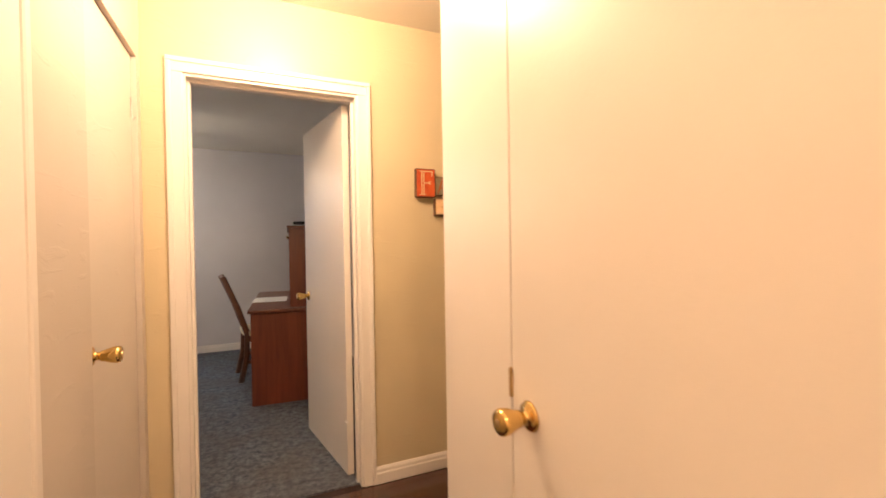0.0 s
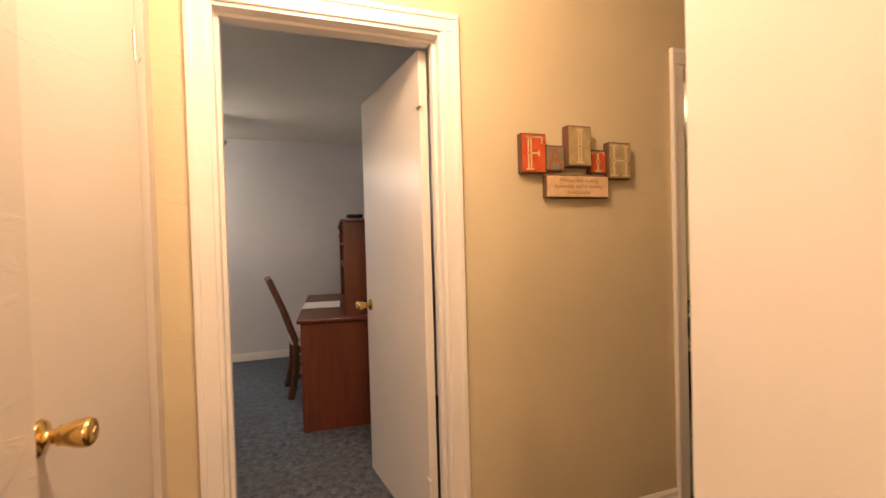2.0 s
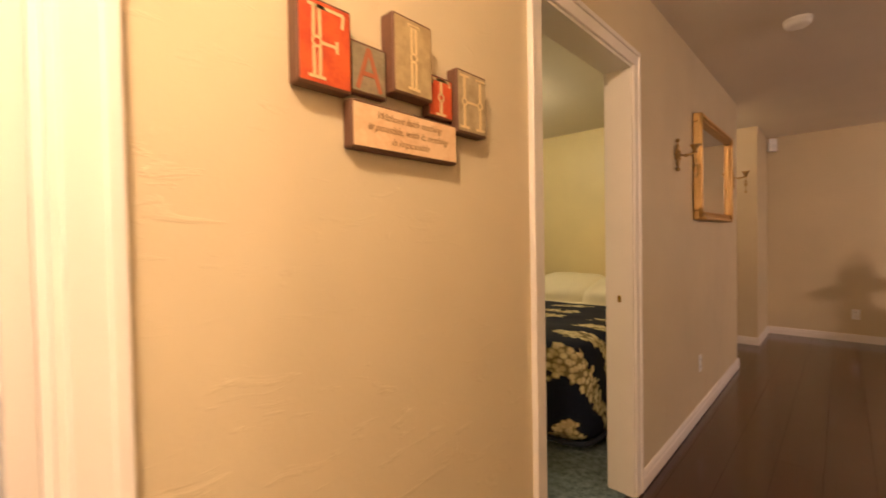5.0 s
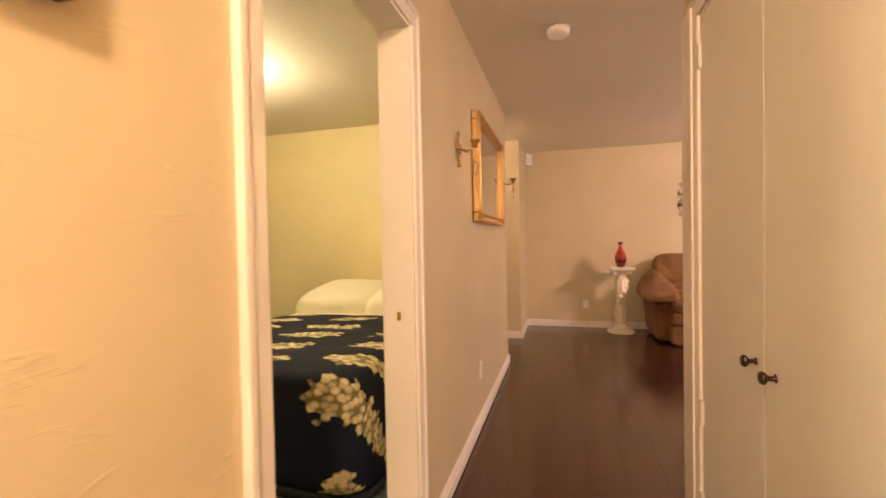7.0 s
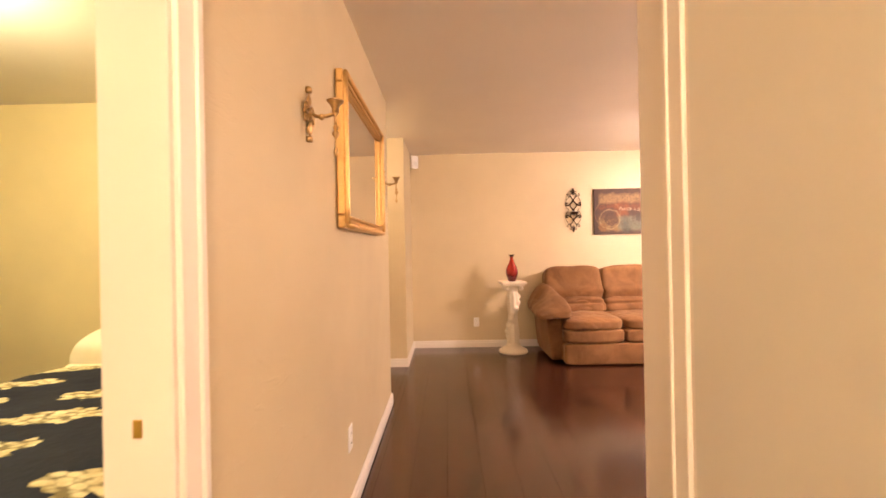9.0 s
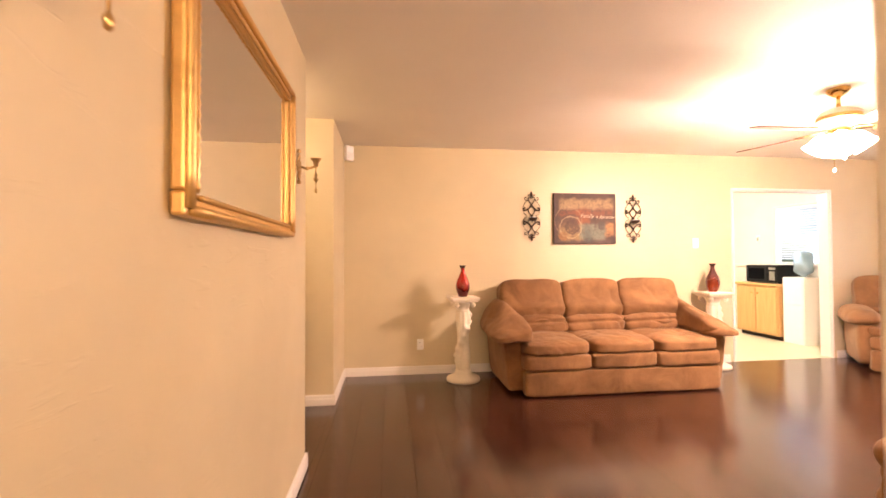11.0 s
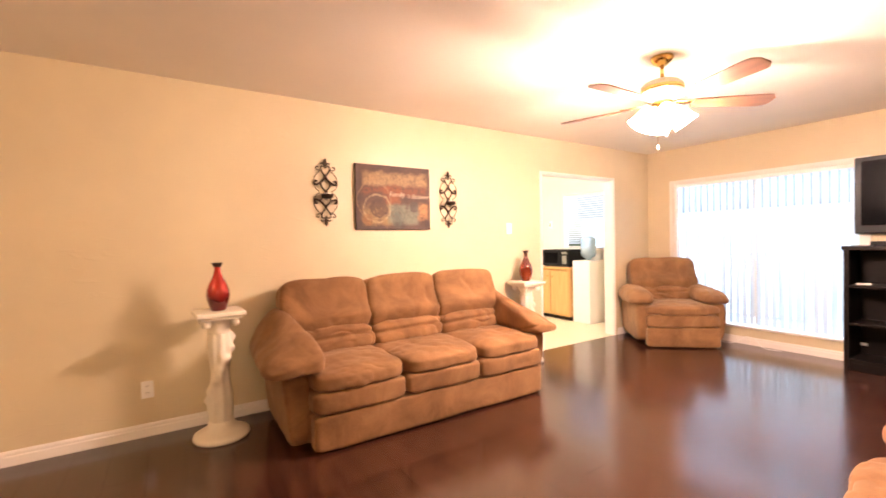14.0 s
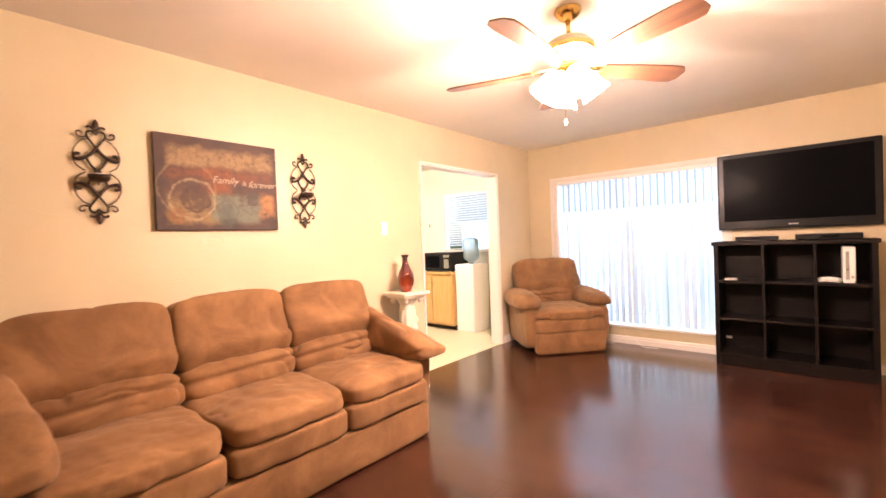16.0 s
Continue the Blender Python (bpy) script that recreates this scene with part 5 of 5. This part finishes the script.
# ---- bedroom ----


def bedcover():
    """Navy cloth with rows of gold leaf sprays; every leaf lies wholly in or out of its spray."""
    n = Nodes("navy_gold_bedcover")
    warp = n.add("ShaderNodeMapping")
    n.put(warp.inputs["Vector"], n.co)
    warp.inputs["Scale"].default_value = (1.25, 0.72, 1.0)
    warp.inputs["Rotation"].default_value = (0.0, 0.0, radians(-20))
    v = n.add("ShaderNodeTexVoronoi")
    n.put(v.inputs["Vector"], warp.outputs[0])
    v.inputs["Scale"].default_value = 33.0
    back = n.add("ShaderNodeMapping")
    back.vector_type = "TEXTURE"
    n.put(back.inputs["Vector"], v.outputs["Position"])
    back.inputs["Scale"].default_value = (1.25, 0.72, 1.0)
    back.inputs["Rotation"].default_value = (0.0, 0.0, radians(-20))
    sep = n.add("ShaderNodeSeparateXYZ")
    n.put(sep.inputs[0], back.outputs[0])
    x, y, z = sep.outputs
    run = n.math("ADD", n.math("ADD", x, n.math("MULTIPLY", z, 0.55)), n.math("MULTIPLY", y, 0.22))
    cx = n.math("SUBTRACT", n.math("FRACT", n.math("MULTIPLY", run, 1 / 0.27)), 0.5)
    cy = n.math("SUBTRACT", n.math("FRACT", n.math("MULTIPLY_ADD", y, 1 / 0.56, 0.60)), 0.5)
    wob = n.math("MULTIPLY_ADD", n.noise(17, 3, 0.7, back.outputs[0]), 2.4, -1.2)
    ex = n.math("POWER", n.math("DIVIDE", cx, 0.265), 2.0)
    ey = n.math("POWER", n.math("DIVIDE", cy, 0.32), 2.0)
    body = n.math("LESS_THAN", n.math("ADD", n.math("ADD", ex, ey), wob), 1.0)
    leaf = n.ramp(v.outputs["Distance"], 0.72, 0.42)
    tone = n.mix(n.ramp(n.noise(14, 3), 0.35, 0.65), (0.52, 0.44, 0.24), (0.80, 0.73, 0.47))
    gold = n.mix(leaf, (0.20, 0.165, 0.08), tone)
    navy = n.mix(n.noise(40, 3), (0.0035, 0.006, 0.016), (0.010, 0.015, 0.034))
    n.bump(n.math("ADD", n.math("MULTIPLY", body, leaf), n.math("MULTIPLY", n.noise(8, 4), 1.2)), 0.45, 0.01)
    return n.done(n.mix(body, navy, gold), 0.75, spec=0.2)


bed = thing("bed", pose(2.66, 3.27, 0), "double bed with a navy and gold bedcover", "bed")
part("mattress", box(0.06, 2.26, -0.64, 0.64, 0.22, 0.56, 0.05, None, 4), LINEN, bed)
part("box_base", box(0.06, 2.26, -0.63, 0.63, 0.10, 0.22, 0.01), SUEDE_DARK, bed)
for x in (0.15, 2.2):
    for y in (-0.55, 0.55):
        part("leg", box(x - 0.025, x + 0.025, y - 0.025, y + 0.025, 0, 0.10), SUEDE_DARK, bed)


def drape(q):
    lo = min(0.0, q.z)
    return Vector((q.x - 0.02 * lo * (1 if q.x < 0 else 0), q.y * (1 - 0.05 * lo), q.z))


cv = thing("bedcover", pose(2.66, 3.27, 0), "navy bedcover with gold leaf motifs hanging over the bed", "bedding")
part("cloth", cushion(0.70, 0, 0.34, 1.52, 1.42, 0.62, 9, 0.012, 22, 3, drape, 4), bedcover(), cv, "", True)
HEM = plain("navy_piping", (0.010, 0.013, 0.028), 0.8)
ring = [(-0.075, y, 0.075) for y in (-0.60, -0.30, 0.0, 0.30, 0.60)] + [(-0.02, 0.71, 0.075)] + [(x, 0.735, 0.075) for x in (0.10, 0.50, 0.90, 1.35)]
part("hem", tube(ring, 0.014, 8), HEM, cv, "dark blue piped hem", True)
part("hem", tube([(-0.075, -0.60, 0.075), (-0.02, -0.71, 0.075)] + [(x, -0.735, 0.075) for x in (0.10, 0.50, 0.90, 1.35)], 0.014, 8), HEM, cv, "dark blue piped hem", True)
for y in (-0.33, 0.33):
    pw = thing("pillow", pose(4.44, 3.27 + y, 0.57, 0, -10, 0), "plump ivory pillow at the head of the bed", "pillow", "bed pillows")
    part("cover", cushion(0, 0, 0.12, 0.70, 0.78, 0.30, 4.5, 0.014, 16, y, lambda q: Vector((q.x, q.y * (1.0 - 0.16 * max(0.0, q.z)), q.z))), LINEN, pw, "", True)
sheet = thing("bed_sheet", pose(2.66, 3.27, 0.56), "ivory top sheet folded at the head of the bed", "bedding")
part("fold", cushion(1.76, 0, 0.035, 0.90, 1.40, 0.09, 5, 0.01, 14, 5), LINEN, sheet, "", True)

dr = thing("dresser", pose(4.965, 5.885, 0), "walnut-stained dresser with brass pulls and a mirror behind", "dresser")
part("case", box(-1.55, -0.01, -0.51, -0.02, 0.06, 0.715, 0.004), WALNUT, dr)
part("top", box(-1.57, 0.01, -0.535, -0.005, 0.715, 0.742, 0.006), WALNUT, dr)
part("plinth", box(-1.53, -0.03, -0.49, -0.04, 0, 0.06), WALNUT, dr)
for r, (z0, z1) in enumerate(((0.10, 0.29), (0.30, 0.49), (0.50, 0.69))):
    for k in range(3):
        x0 = -1.53 + 0.505 * k
        q = part("drawer", box(x0 + 0.008, x0 + 0.497, -0.526, -0.505, z0 + 0.006, z1 - 0.006, 0.007), WALNUT, dr)
        xm = x0 + 0.25
        part("pull", tube([(xm - 0.04, -0.527, (z0 + z1) / 2), (xm - 0.035, -0.55, (z0 + z1) / 2 - 0.012), (xm + 0.035, -0.55, (z0 + z1) / 2 - 0.012), (xm + 0.04, -0.527, (z0 + z1) / 2)], 0.006), BRASS, q, "brass pull", True)
dm = thing("dresser_mirror", pose(4.965, 5.885, 0.742), "wood-framed mirror standing on the dresser", "mirror")
for b in ((-0.31, -0.22, 0.0, 1.08), (-1.33, -1.24, 0.0, 1.08), (-1.24, -0.31, 0.99, 1.08), (-1.24, -0.31, 0.0, 0.09)):
    part("frame_rail", box(b[0], b[1], -0.045, -0.012, b[2], b[3], 0.008), WALNUT, dm)
part("glass", box(-1.25, -0.30, -0.028, -0.022, 0.08, 1.0), MIRROR, dm)
ur = thing("urn", pose(4.81, 5.60, 0.742) @ Matrix.Scale(1.12, 4), "dark bronze two-handled urn on the dresser", "urn")
part("body", lathe([(0, 0), (0.075, 0), (0.078, 0.015), (0.045, 0.04), (0.032, 0.07), (0.05, 0.10), (0.095, 0.16), (0.105, 0.22), (0.085, 0.27), (0.082, 0.31), (0.10, 0.35), (0.135, 0.375), (0.138, 0.385), (0.10, 0.375), (0, 0.36)], 36), BRONZE, ur, "", True)
for s in (-1, 1):
    part("handle", tube([(s * 0.10, 0, 0.20), (s * 0.14, 0, 0.23), (s * 0.155, 0, 0.29), (s * 0.17, 0, 0.35), (s * 0.15, 0, 0.385), (s * 0.12, 0, 0.37)], 0.009), BRONZE, ur, "", True)
bl2 = thing("ceiling_light", pose(3.25, 3.95, H), "lit glass dome ceiling light with a brass clip in the bedroom", "ceiling light")
part("rim", lathe([(0, -0.001), (0.15, -0.001), (0.15, -0.018), (0.13, -0.025), (0, -0.025)], 32), BRASS, bl2, "", True)
part("diffuser", lathe([(0.13, -0.025), (0.125, -0.05), (0.085, -0.085), (0, -0.10)], 32), SHADE, bl2, "", True)
part("clip", tube([(0.145, 0.03, -0.015), (0.13, 0.03, -0.06), (0.10, 0.03, -0.085)], 0.005), BRASS, bl2, "", True)

# ---- floor planks, last ----
fl = structure(part("floor", box(-0.60, XS, YW, 3.3, -0.12, -0.006), SUBFLOOR), "dark brown laminate plank floor with a satin sheen", "floor")
PW, PL = 0.192, 1.26
plank_meshes = {}


def plank(x0, x1, y0, y1):
    key = (round(x1 - x0, 3), round(y1 - y0, 3))
    if key not in plank_meshes:
        me = bpy.data.meshes.new("plank")
        w, h = key
        b = box(0.0006, w - 0.0006, 0.0006, h - 0.0006, -0.010, 0.0, 0.0)
        b.to_mesh(me)
        b.free()
        me.materials.append(PLANK)
        plank_meshes[key] = me
    o = new("plank", plank_meshes[key])
    o.parent = fl
    o.matrix_local = pose(x0, y0, 0)


def lay(x0, x1, y0, y1, seed):
    rng = random.Random(seed)
    y = y0
    while y < y1 - 0.004:
        ye = min(y + PW, y1)
        x = x0 - rng.choice((0.0, 0.315, 0.63, 0.945))
        while x < x1:
            a, b = max(x, x0), min(x + PL, x1)
            if b - a > 0.01:
                plank(a, b, y, ye)
            x += PL
        y = ye


lay(XW, XS, YW, 1.08, 3)
lay(-0.48, XS, 1.2, 2.205, 4)
lay(XW, XS, 1.08, 1.2, 6)
lay(-0.48, 0.47, -1.3, 1.2, 5)
lay(5.13, 6.22, 2.205, 3.3, 7)
